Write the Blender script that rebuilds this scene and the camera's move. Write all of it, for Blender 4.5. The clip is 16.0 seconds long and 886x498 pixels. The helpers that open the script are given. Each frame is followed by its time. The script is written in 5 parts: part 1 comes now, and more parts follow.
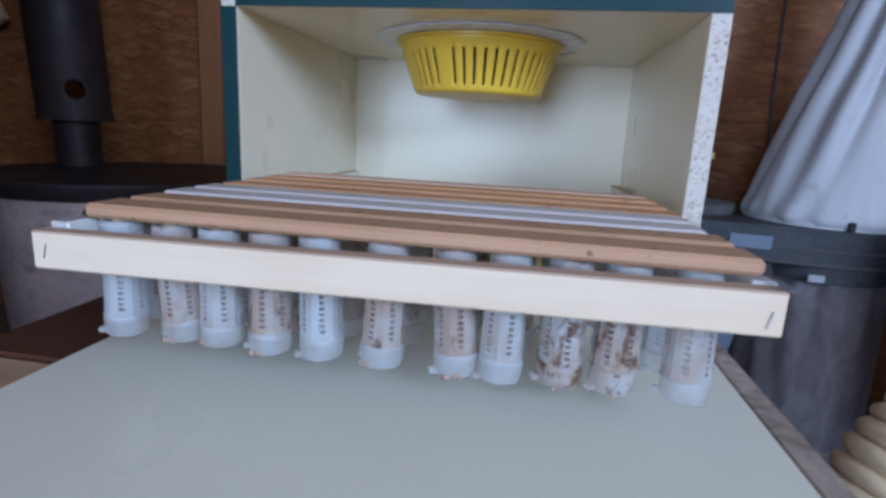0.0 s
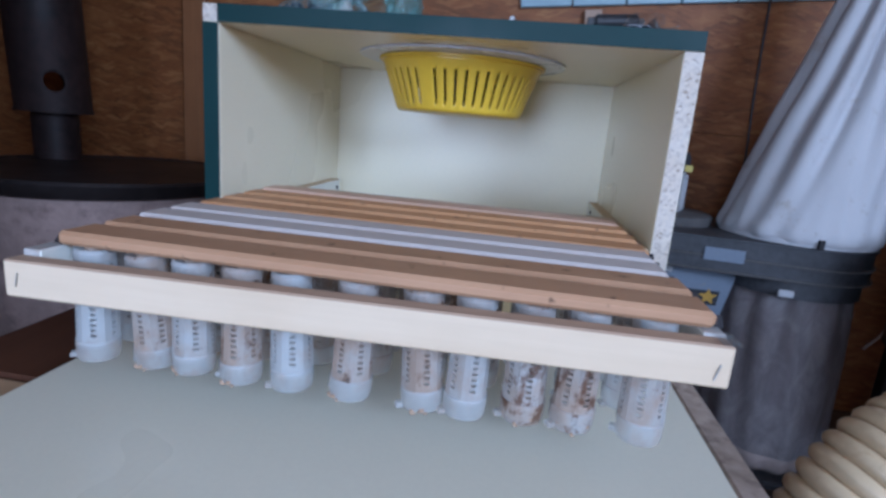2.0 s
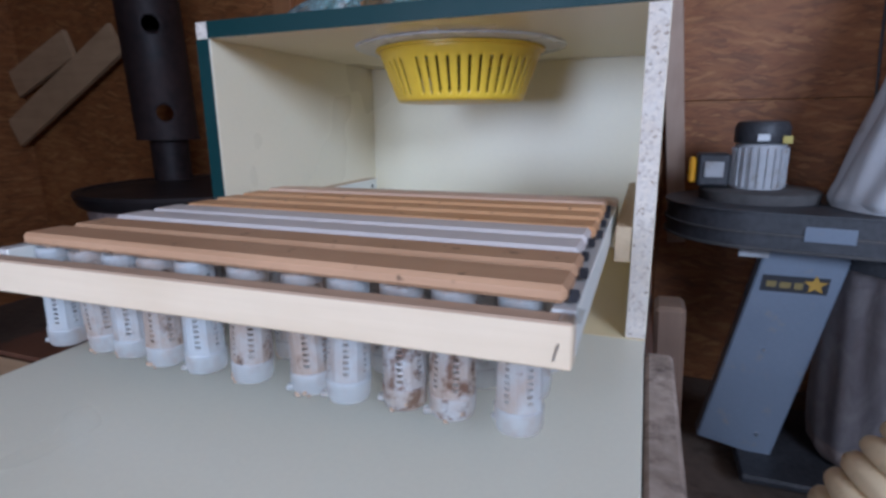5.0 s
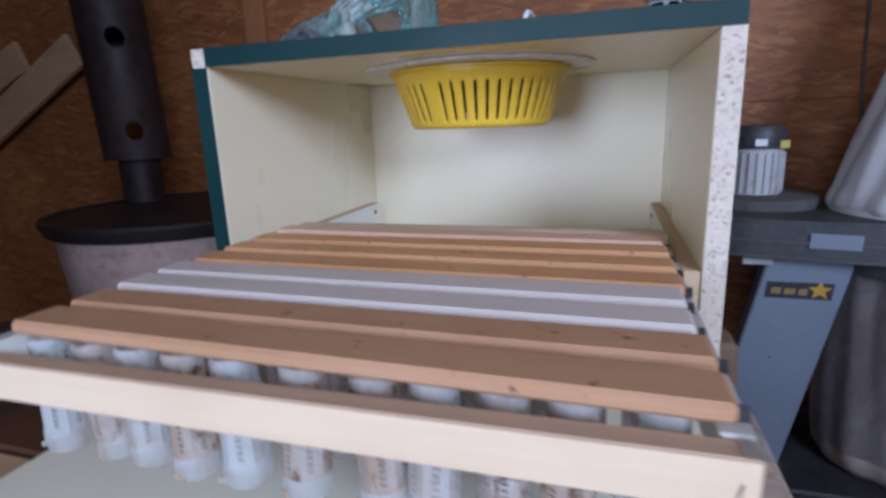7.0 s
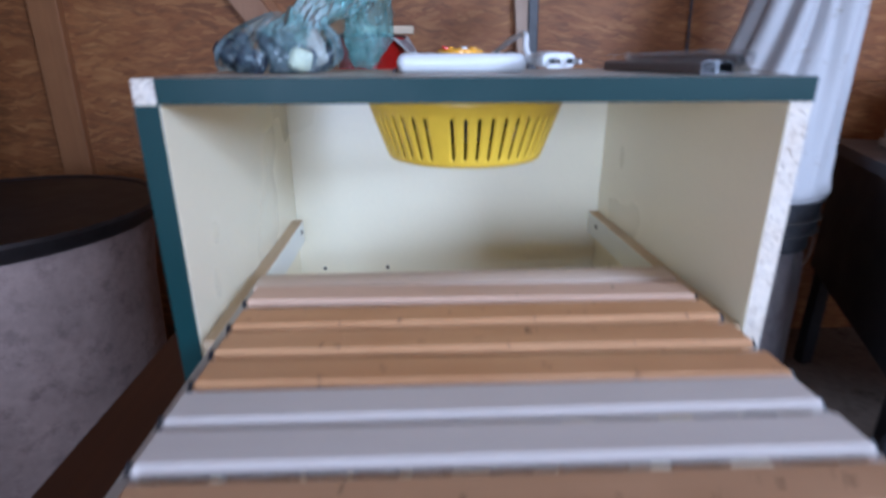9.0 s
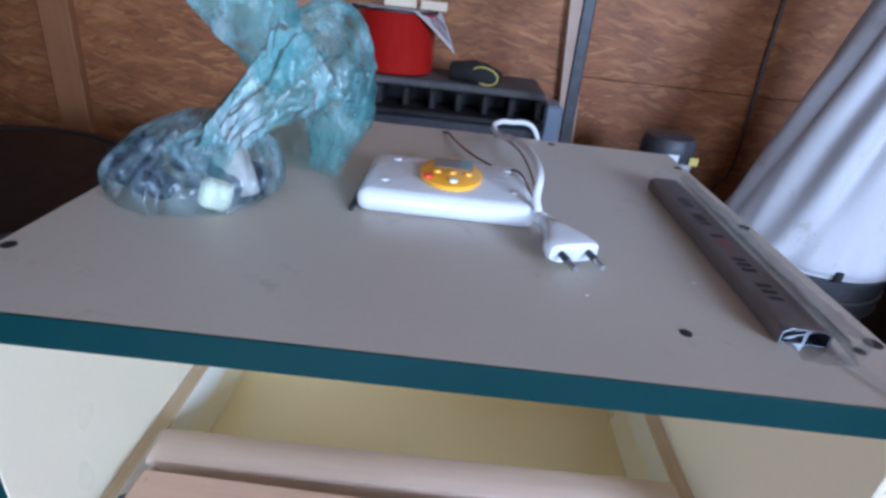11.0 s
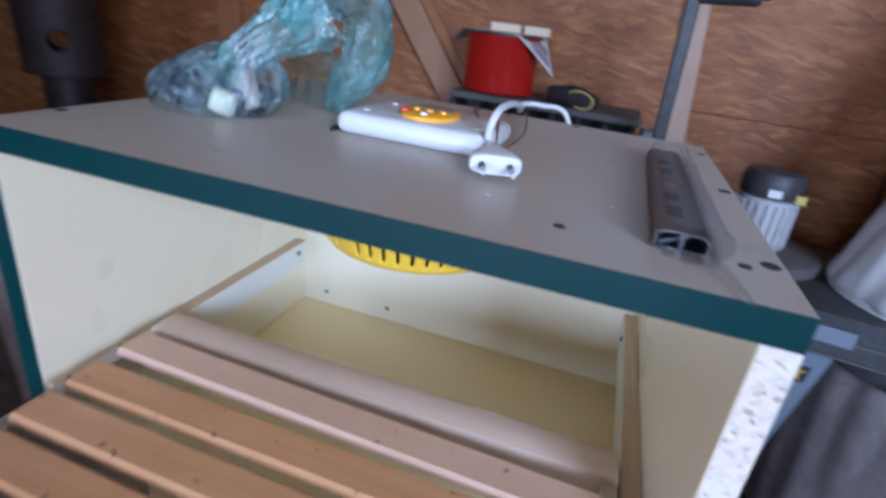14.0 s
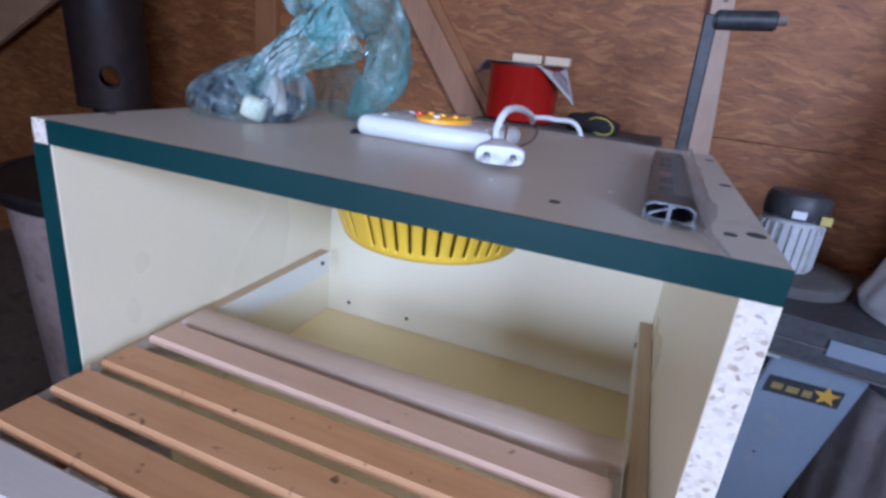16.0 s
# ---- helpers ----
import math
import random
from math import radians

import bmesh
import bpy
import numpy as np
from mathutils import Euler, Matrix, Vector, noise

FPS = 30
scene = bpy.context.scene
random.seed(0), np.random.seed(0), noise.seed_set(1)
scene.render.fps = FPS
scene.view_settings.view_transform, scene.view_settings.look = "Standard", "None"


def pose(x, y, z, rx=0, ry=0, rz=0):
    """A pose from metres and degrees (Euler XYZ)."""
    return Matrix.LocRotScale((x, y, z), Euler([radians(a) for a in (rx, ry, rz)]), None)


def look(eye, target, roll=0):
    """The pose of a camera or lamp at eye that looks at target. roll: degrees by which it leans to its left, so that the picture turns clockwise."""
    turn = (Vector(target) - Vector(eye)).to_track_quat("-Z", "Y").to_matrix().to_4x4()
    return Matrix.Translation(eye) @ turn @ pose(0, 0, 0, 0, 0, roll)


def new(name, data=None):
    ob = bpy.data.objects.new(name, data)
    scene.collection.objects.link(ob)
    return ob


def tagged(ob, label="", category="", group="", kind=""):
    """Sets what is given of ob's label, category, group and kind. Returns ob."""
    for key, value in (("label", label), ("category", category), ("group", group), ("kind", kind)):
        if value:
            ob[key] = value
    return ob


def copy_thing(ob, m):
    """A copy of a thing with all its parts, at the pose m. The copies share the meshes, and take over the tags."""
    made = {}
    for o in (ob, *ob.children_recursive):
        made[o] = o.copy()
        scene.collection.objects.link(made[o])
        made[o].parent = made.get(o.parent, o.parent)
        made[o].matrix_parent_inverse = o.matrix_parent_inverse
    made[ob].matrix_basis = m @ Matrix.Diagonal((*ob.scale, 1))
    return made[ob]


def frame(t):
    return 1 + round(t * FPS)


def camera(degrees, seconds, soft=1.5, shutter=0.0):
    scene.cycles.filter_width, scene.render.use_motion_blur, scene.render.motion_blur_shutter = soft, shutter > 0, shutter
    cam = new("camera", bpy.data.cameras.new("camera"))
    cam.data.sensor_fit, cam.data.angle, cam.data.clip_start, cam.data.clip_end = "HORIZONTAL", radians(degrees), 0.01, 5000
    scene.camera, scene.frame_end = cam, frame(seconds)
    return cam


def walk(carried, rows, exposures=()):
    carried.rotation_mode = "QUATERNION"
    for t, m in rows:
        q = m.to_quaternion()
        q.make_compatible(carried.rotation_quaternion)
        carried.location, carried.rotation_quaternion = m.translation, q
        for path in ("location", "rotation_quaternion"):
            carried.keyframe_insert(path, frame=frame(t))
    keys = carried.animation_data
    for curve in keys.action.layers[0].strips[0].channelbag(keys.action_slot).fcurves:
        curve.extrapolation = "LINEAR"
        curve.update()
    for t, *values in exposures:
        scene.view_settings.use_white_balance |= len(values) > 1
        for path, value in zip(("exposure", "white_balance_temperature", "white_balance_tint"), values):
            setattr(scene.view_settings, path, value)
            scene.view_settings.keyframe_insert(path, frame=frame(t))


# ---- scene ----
cam = camera(79.7, 16.0, soft=3.0, shutter=0.9)
PATH = [
    (0, (0.082, -0.545, 0.965), (-0.219, 1.385, 0.535), 2.9),
    (0.5, (0.085, -0.542, 0.974), (-0.207, 1.39, 0.547), 3.8),
    (1, (0.092, -0.538, 0.984), (-0.187, 1.393, 0.547), 4.5),
    (1.5, (0.095, -0.543, 0.99), (-0.164, 1.391, 0.551), 4.7),
    (2, (0.09, -0.547, 0.995), (-0.152, 1.387, 0.549), 4.8),
    (2.5, (0.088, -0.547, 0.995), (-0.148, 1.387, 0.541), 4.1),
    (3, (0.086, -0.548, 0.993), (-0.146, 1.381, 0.517), 4.2),
    (5.5, (0.256, -0.485, 0.985), (-0.486, 1.313, 0.519), -1.3),
    (6, (0.197, -0.473, 1.005), (-0.406, 1.363, 0.493), -1.4),
    (6.5, (0.177, -0.472, 1.009), (-0.436, 1.364, 0.505), -1.6),
    (7, (0.155, -0.464, 1.02), (-0.431, 1.391, 0.556), -2.2),
    (7.5, (0.072, -0.46, 1.032), (-0.058, 1.458, 0.48), 1.1),
    (8, (-0.05, -0.444, 1.044), (0.176, 1.447, 0.434), -0.4),
    (8.5, (-0.071, -0.431, 1.072), (0.111, 1.454, 0.429), 0.1),
    (9, (-0.053, -0.398, 1.111), (0.051, 1.485, 0.444), -0.1),
    (9.5, (-0.013, -0.28, 1.192), (-0.042, 1.563, 0.417), 1.2),
    (10, (-0.005, -0.217, 1.248), (0.018, 1.581, 0.373), 4.7),
    (12.5, (0.0, -0.187, 1.259), (-0.005, 1.589, 0.34), 7.9),
    (13, (0.008, -0.193, 1.252), (0.004, 1.585, 0.336), 7.9),
    (13.5, (0.047, -0.206, 1.233), (-0.057, 1.583, 0.345), 7.8),
    (14, (0.147, -0.237, 1.197), (-0.341, 1.532, 0.403), 7.5),
    (14.5, (0.175, -0.267, 1.186), (-0.463, 1.501, 0.502), 5.9),
    (15, (0.173, -0.274, 1.187), (-0.48, 1.491, 0.512), 6.0),
    (15.5, (0.177, -0.264, 1.181), (-0.438, 1.509, 0.489), 5.8),
    (16, (0.175, -0.264, 1.173), (-0.444, 1.513, 0.497), 6.4),
]
EXPOSURES = [(0, -0.27, 5100, 11), (3, -0.25, 5150, 13), (5.5, -0.22, 5600, 15), (6.5, -0.2, 5750, 17), (7, -0.12, 5600, 17), (7.5, 0.2, 5350, 16), (8, 0.48, 5350, 15), (8.5, 0.42, 5300, 15), (9, 0.22, 5250, 14), (9.5, 0.18, 5200, 13), (10, 0.38, 5150, 12), (12.5, 0.58, 5080, 12), (13.5, 0.53, 5150, 13), (14, 0.3, 5200, 15), (14.5, 0.26, 5200, 17), (16, 0.26, 5200, 18)]
walk(cam, [(t, look(eye, target, roll)) for t, eye, target, roll in PATH], EXPOSURES)

# ==== place ====
# ---- world, lights -------------------------------------------------------
world = bpy.data.worlds.new("sky")
scene.world = world
world.use_nodes = True
wn = world.node_tree
sky = wn.nodes.new("ShaderNodeTexSky")
sky.sky_type, sky.sun_disc = "NISHITA", False
sky.sun_elevation, sky.sun_rotation = radians(35), radians(160)
wn.links.new(sky.outputs[0], wn.nodes["Background"].inputs[0])
wn.nodes["Background"].inputs[1].default_value = 0.12

FLOOR = 0.12
X0, X1, Y0, Y1, CEIL = -2.75, 2.6, -2.4, 1.38, 2.55
ASSUMED_WINDOWS = [(1.25, 2.45, 1.5, 2.4), (-0.68, 0.02, 0.8, 1.6)]  # x0, x1, z0, z1 of assumed, unseen windows behind the camera that shape daylight


def area_lamp(name, m, sx, sy, power, colour):
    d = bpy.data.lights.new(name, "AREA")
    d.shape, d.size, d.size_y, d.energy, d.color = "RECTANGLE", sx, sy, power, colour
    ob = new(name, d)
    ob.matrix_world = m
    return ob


# Added lamps for the two unseen openings: strong high right, weaker low left
area_lamp("assumed_window_light", look((1.85, Y0 - 0.02, 1.95), (0.1, 0.2, 0.95)), 1.2, 0.9, 98.0, (0.74, 0.85, 1.0))
area_lamp("assumed_window_light", look((-0.33, Y0 - 0.02, 1.20), (0.1, 0.4, 1.0)), 0.7, 0.8, 38.0, (0.74, 0.85, 1.0))

# ---- materials -----------------------------------------------------------


def nodes_of(name):
    m = bpy.data.materials.new(name)
    m.use_nodes = True
    return m, m.node_tree, m.node_tree.nodes["Principled BSDF"]


def add(nt, kind, **values):
    n = nt.nodes.new(kind)
    for k, v in values.items():
        n.inputs[k].default_value = v
    return n


def ramp(nt, source, stops):
    r = nt.nodes.new("ShaderNodeValToRGB")
    el = r.color_ramp.elements
    while len(el) < len(stops):
        el.new(0.5)
    for e, (p, c) in zip(el, stops):
        e.position, e.color = p, (*c, 1)
    nt.links.new(source, r.inputs[0])
    return r.outputs[0]


def mixc(nt, fac, a, b, mode="MIX"):
    n = nt.nodes.new("ShaderNodeMix")
    n.data_type, n.blend_type = "RGBA", mode
    for s, v in ((0, fac), (6, a), (7, b)):
        if isinstance(v, (int, float)):
            n.inputs[s].default_value = v
        elif isinstance(v, tuple):
            n.inputs[s].default_value = (*v, 1)
        else:
            nt.links.new(v, n.inputs[s])
    return n.outputs[2]


def coords(nt, scale=(1, 1, 1), turn=(0, 0, 0), shuffle=False):
    """Object coordinates, shifted for each object where shuffle is set."""
    t = nt.nodes.new("ShaderNodeTexCoord")
    mp = nt.nodes.new("ShaderNodeMapping")
    mp.inputs["Scale"].default_value = scale
    mp.inputs["Rotation"].default_value = [radians(a) for a in turn]
    out = t.outputs["Object"]
    if shuffle:
        info = nt.nodes.new("ShaderNodeObjectInfo")
        sc = nt.nodes.new("ShaderNodeVectorMath")
        sc.operation = "MULTIPLY_ADD"
        sc.inputs[1].default_value = (7.3, 3.1, 5.7)
        comb = nt.nodes.new("ShaderNodeCombineXYZ")
        for i in range(3):
            nt.links.new(info.outputs["Random"], comb.inputs[i])
        nt.links.new(comb.outputs[0], sc.inputs[0])
        nt.links.new(out, sc.inputs[2])
        out = sc.outputs[0]
    nt.links.new(out, mp.inputs[0])
    return mp.outputs[0]


def noise_of(nt, vec, scale, detail=4.0, rough=0.55, distort=0.0):
    n = add(nt, "ShaderNodeTexNoise", Scale=scale, Detail=detail, Roughness=rough, Distortion=distort)
    nt.links.new(vec, n.inputs["Vector"])
    return n.outputs["Fac"]


def bump(nt, bsdf, height, strength, dist=0.001):
    b = add(nt, "ShaderNodeBump", Strength=strength, Distance=dist)
    nt.links.new(height, b.inputs["Height"])
    nt.links.new(b.outputs[0], bsdf.inputs["Normal"])


def surface(name, base, vary=0.15, grain=60.0, blot=4.0, rough=0.5, metal=0.0, relief=0.15, stretch=(1, 1, 1), tint=None, shuffle=False, dirt=0.0, dirt_colour=(0.2, 0.13, 0.07), dist=0.001):
    """A plain surface with fine grain, broad blotches and stains."""
    m, nt, b = nodes_of(name)
    v = coords(nt, stretch, shuffle=shuffle)
    fine, broad = noise_of(nt, v, grain), noise_of(nt, v, blot, 3)
    lo = tuple(c * (1 - vary) for c in base)
    hi = tuple(min(1, c * (1 + vary)) for c in (tint or base))
    c1 = ramp(nt, fine, [(0.3, lo), (0.7, hi)])
    c2 = ramp(nt, broad, [(0.35, lo), (0.65, hi)])
    col = mixc(nt, 0.5, c1, c2)
    if dirt:
        mask = ramp(nt, noise_of(nt, v, blot * 3.1, 6, 0.7), [(0.62 - dirt * 0.25, (0, 0, 0)), (0.72, (1, 1, 1))])
        col = mixc(nt, mask, col, dirt_colour)
    nt.links.new(col, b.inputs["Base Color"])
    rr = ramp(nt, broad, [(0.3, (max(0, rough - 0.08),) * 3), (0.7, (min(1, rough + 0.08),) * 3)])
    nt.links.new(rr, b.inputs["Roughness"])
    b.inputs["Metallic"].default_value = metal
    if relief:
        bump(nt, b, fine, relief, dist)
    return m


def wood(name, base, dark, axis=0, rough=0.6, knots=0.3, ring=55.0, spots=0.0):
    """Sawn wood with its grain along one axis."""
    m, nt, b = nodes_of(name)
    st = [1.0, 1.0, 1.0]
    st[axis] = 0.06
    v = coords(nt, tuple(st), shuffle=True)
    g1 = noise_of(nt, v, ring, 5, 0.6, 0.6)
    g2 = noise_of(nt, v, ring * 4.5, 3)
    v2 = coords(nt, (1, 1, 1), shuffle=True)
    blot = noise_of(nt, v2, 9.0, 4)
    col = mixc(nt, 0.35, ramp(nt, g1, [(0.3, dark), (0.62, base)]), ramp(nt, g2, [(0.25, dark), (0.6, base)]))
    col = mixc(nt, knots, col, ramp(nt, blot, [(0.3, dark), (0.6, base)]))
    if spots:
        mask = ramp(nt, noise_of(nt, v2, 70.0, 2), [(0.7 - spots * 0.1, (0, 0, 0)), (0.76 - spots * 0.06, (1, 1, 1))])
        col = mixc(nt, mask, col, tuple(c * 0.35 for c in dark))
    nt.links.new(col, b.inputs["Base Color"])
    b.inputs["Roughness"].default_value = rough
    bump(nt, b, g2, 0.25, 0.0006)
    return m


def osb(name, tones, strand=(15, 15, 92)):
    """Pressed strand board: three layers of overlapping flat strands."""
    m, nt, b = nodes_of(name)
    out, height = None, None
    for k, (turn, seed) in enumerate(((2, 0.0), (17, 3.7), (-13, 8.1))):
        tilt = coords(nt, (1, 1, 1), (0, turn, 0))
        wob = add(nt, "ShaderNodeTexNoise", Scale=14.0, Detail=2.0)
        nt.links.new(tilt, wob.inputs["Vector"])
        bent = nt.nodes.new("ShaderNodeVectorMath")
        bent.operation = "MULTIPLY_ADD"
        bent.inputs[1].default_value = (0.03, 0.03, 0.03)
        nt.links.new(wob.outputs["Color"], bent.inputs[0])
        nt.links.new(tilt, bent.inputs[2])
        warp = nt.nodes.new("ShaderNodeVectorMath")
        warp.operation = "MULTIPLY_ADD"
        warp.inputs[1].default_value = strand
        warp.inputs[2].default_value = (seed, seed * 2, seed)
        nt.links.new(bent.outputs[0], warp.inputs[0])
        fine = nt.nodes.new("ShaderNodeVectorMath")
        fine.operation = "MULTIPLY"
        fine.inputs[1].default_value = (strand[0] * 1.5, 20, strand[2] * 6)
        nt.links.new(bent.outputs[0], fine.inputs[0])
        cell = add(nt, "ShaderNodeTexVoronoi", Scale=1.0, Randomness=1.0)
        nt.links.new(warp.outputs[0], cell.inputs["Vector"])
        sep = nt.nodes.new("ShaderNodeSeparateColor")
        nt.links.new(cell.outputs["Color"], sep.inputs[0])
        col = ramp(nt, sep.outputs[0], [(0.0, tones[0]), (0.35, tones[1]), (0.7, tones[2]), (1.0, tones[3])])
        fibre = noise_of(nt, fine.outputs[0], 1.0, 4)
        col = mixc(nt, 0.48, col, ramp(nt, fibre, [(0.3, tones[0]), (0.7, tones[3])]))
        if out is None:
            out, height = col, sep.outputs[1]
        else:
            pick = ramp(nt, sep.outputs[2], [(0.55, (0, 0, 0)), (0.6, (1, 1, 1))])
            out = mixc(nt, pick, out, col)
    stain = mixc(nt, 0.5, noise_of(nt, coords(nt), 2.2, 4), noise_of(nt, coords(nt, (1, 1, 2.2)), 11.0, 5, 0.65))
    out = mixc(nt, 0.38, out, ramp(nt, stain, [(0.36, tuple(c * 0.6 for c in tones[1])), (0.5, tones[1]), (0.64, tuple(0.5 * (p + q) for p, q in zip(tones[2], tones[3])))]))
    nt.links.new(out, b.inputs["Base Color"])
    b.inputs["Roughness"].default_value = 0.62
    bump(nt, b, height, 0.25, 0.0015)
    return m


def chip_edge(name):
    """Raw edge of chipboard: pale splinters, dark specks and pores."""
    m, nt, b = nodes_of(name)
    v = coords(nt, (1, 1, 1))
    cell = add(nt, "ShaderNodeTexVoronoi", Scale=360.0)
    nt.links.new(v, cell.inputs["Vector"])
    sep = nt.nodes.new("ShaderNodeSeparateColor")
    nt.links.new(cell.outputs["Color"], sep.inputs[0])
    col = ramp(nt, sep.outputs[0], [(0.0, (0.20, 0.14, 0.10)), (0.07, (0.40, 0.33, 0.27)), (0.3, (0.54, 0.48, 0.42)), (1.0, (0.64, 0.56, 0.46))])
    col = mixc(nt, 0.3, col, ramp(nt, noise_of(nt, v, 60), [(0.35, (0.5, 0.4, 0.32)), (0.65, (0.62, 0.57, 0.52))]))
    nt.links.new(col, b.inputs["Base Color"])
    b.inputs["Roughness"].default_value = 0.85
    bump(nt, b, sep.outputs[0], 0.5, 0.001)
    return m


def film_plastic(name, tint, clear, rough=0.2, grain=35.0, pale=(0.85, 0.93, 0.95), relief=0.2, gloss=0.6, spread=0.15):
    """Thin crumpled plastic film: clear between milky streaks, softly glossy."""
    m = bpy.data.materials.new(name)
    m.use_nodes = True
    nt = m.node_tree
    nt.nodes.remove(nt.nodes["Principled BSDF"])
    outn = nt.nodes["Material Output"]
    v = coords(nt, (1, 1, 0.4), (0, 25, 0))
    crease = noise_of(nt, v, grain, 6, 0.68, 1.6)
    fine = noise_of(nt, coords(nt, (1, 1, 0.6), (0, 40, 20)), grain * 2.4, 4, 0.55, 1.0)
    col = mixc(nt, ramp(nt, fine, [(0.40, (0, 0, 0)), (0.72, (1, 1, 1))]), tint, pale)
    clearn = nt.nodes.new("ShaderNodeBsdfTransparent")
    clearn.inputs[0].default_value = (*[0.72 + 0.28 * c for c in tint], 1)
    dif, tra = nt.nodes.new("ShaderNodeBsdfDiffuse"), nt.nodes.new("ShaderNodeBsdfTranslucent")
    glo = add(nt, "ShaderNodeBsdfGlossy", Roughness=rough)
    glo.inputs["Color"].default_value = (0.9, 0.95, 0.95, 1)
    bm = add(nt, "ShaderNodeBump", Strength=relief, Distance=0.002)
    nt.links.new(fine, bm.inputs["Height"])
    for n in (dif, tra):
        nt.links.new(col, n.inputs["Color"])
    for n in (dif, tra, glo):
        nt.links.new(bm.outputs[0], n.inputs["Normal"])
    milky = nt.nodes.new("ShaderNodeMixShader")
    milky.inputs[0].default_value = 0.45
    nt.links.new(dif.outputs[0], milky.inputs[1])
    nt.links.new(tra.outputs[0], milky.inputs[2])
    body = nt.nodes.new("ShaderNodeMixShader")
    thick = mixc(nt, 0.45, ramp(nt, crease, [(0.36, (0, 0, 0)), (0.66, (1, 1, 1))]), ramp(nt, fine, [(0.42, (0, 0, 0)), (0.70, (1, 1, 1))]))
    fac = ramp(nt, thick, [(0.05, (max(0, 1 - clear - spread),) * 3), (0.95, (min(1, 1 - clear + spread * 1.4),) * 3)])
    nt.links.new(fac, body.inputs[0])
    nt.links.new(clearn.outputs[0], body.inputs[1])
    nt.links.new(milky.outputs[0], body.inputs[2])
    last = nt.nodes.new("ShaderNodeMixShader")
    fr = add(nt, "ShaderNodeFresnel", IOR=1.40)
    soft = nt.nodes.new("ShaderNodeMath")
    soft.operation = "MULTIPLY"
    soft.inputs[1].default_value = gloss
    nt.links.new(fr.outputs[0], soft.inputs[0])
    nt.links.new(soft.outputs[0], last.inputs[0])
    nt.links.new(body.outputs[0], last.inputs[1])
    nt.links.new(glo.outputs[0], last.inputs[2])
    nt.links.new(last.outputs[0], outn.inputs[0])
    return m


def cage_plastic(name, stain, haze=0.46, extra=0.0):
    """Milky moulded plastic, with wax and propolis stains that differ from cage to cage."""
    m, nt, b = nodes_of(name)
    v = coords(nt, (1, 1, 0.7), shuffle=True)
    info = nt.nodes.new("ShaderNodeObjectInfo")
    lo = noise_of(nt, v, 60, 4, 0.6)
    addn = nt.nodes.new("ShaderNodeMath")
    addn.operation = "MULTIPLY_ADD"
    addn.inputs[1].default_value = 0.34 * stain
    nt.links.new(info.outputs["Random"], addn.inputs[0])
    nt.links.new(lo, addn.inputs[2])
    wax = ramp(nt, addn.outputs[0], [(0.56 - extra, (0, 0, 0)), (0.92 - extra, (0.75, 0.75, 0.75))])
    col = mixc(nt, wax, (0.74, 0.76, 0.77), (0.58, 0.41, 0.29))
    worn = nt.nodes.new("ShaderNodeMath")
    worn.operation = "MULTIPLY_ADD"
    worn.inputs[1].default_value = 0.10 * stain
    nt.links.new(info.outputs["Random"], worn.inputs[0])
    nt.links.new(noise_of(nt, v, 80, 5, 0.7), worn.inputs[2])
    brown = ramp(nt, worn.outputs[0], [(0.70 - extra, (0, 0, 0)), (0.80 - extra, (0.9, 0.9, 0.9))])
    col = mixc(nt, brown, col, (0.20, 0.09, 0.045))
    nt.links.new(col, b.inputs["Base Color"])
    b.inputs["Roughness"].default_value = 0.38
    clear = add(nt, "ShaderNodeBsdfTransparent")
    glow = add(nt, "ShaderNodeBsdfTranslucent")
    nt.links.new(col, glow.inputs["Color"])
    inner, outer = nt.nodes.new("ShaderNodeMixShader"), nt.nodes.new("ShaderNodeMixShader")
    inner.inputs[0].default_value, outer.inputs[0].default_value = 0.45, haze
    nt.links.new(b.outputs[0], inner.inputs[1])
    nt.links.new(glow.outputs[0], inner.inputs[2])
    nt.links.new(inner.outputs[0], outer.inputs[1])
    nt.links.new(clear.outputs[0], outer.inputs[2])
    nt.links.new(outer.outputs[0], nt.nodes["Material Output"].inputs[0])
    return m


M = {}
M["cream"] = surface("cream_laminate", (0.81, 0.74, 0.56), 0.03, 300, 3, 0.32, 0, 0.04)
# The inner floor takes a yellower tone than the cream walls
M["floor_laminate"] = surface("yellow_laminate", (0.83, 0.68, 0.39), 0.04, 300, 3, 0.34, 0, 0.04)
M["door_face"] = surface("white_laminate", (0.77, 0.74, 0.60), 0.03, 300, 3, 0.34, 0, 0.04)
M["top_face"] = surface("beige_laminate", (0.475, 0.418, 0.342), 0.05, 240, 5, 0.38, 0, 0.05, dirt=0.1, dirt_colour=(0.33, 0.27, 0.22))
M["green"] = surface("green_edge_band", (0.001, 0.026, 0.027), 0.1, 200, 12, 0.45, 0, 0.06)
M["green"].node_tree.nodes["Principled BSDF"].inputs["Specular IOR Level"].default_value = 0.25
M["chip"] = chip_edge("raw_chipboard")
M["bar_brown"] = wood("old_brown_wood", (0.50, 0.29, 0.165), (0.34, 0.18, 0.09), 0, 0.62, 0.45, 60, 0.25)
M["bar_orange"] = wood("orange_wood", (0.61, 0.335, 0.165), (0.45, 0.215, 0.09), 0, 0.6, 0.4, 60, 0.3)
M["bar_pale"] = wood("pale_pinkish_wood", (0.66, 0.45, 0.33), (0.54, 0.34, 0.23), 0, 0.6, 0.35, 60, 0.15)
M["bar_white"] = wood("whitened_wood", (0.62, 0.555, 0.52), (0.54, 0.475, 0.44), 0, 0.6, 0.3, 60)
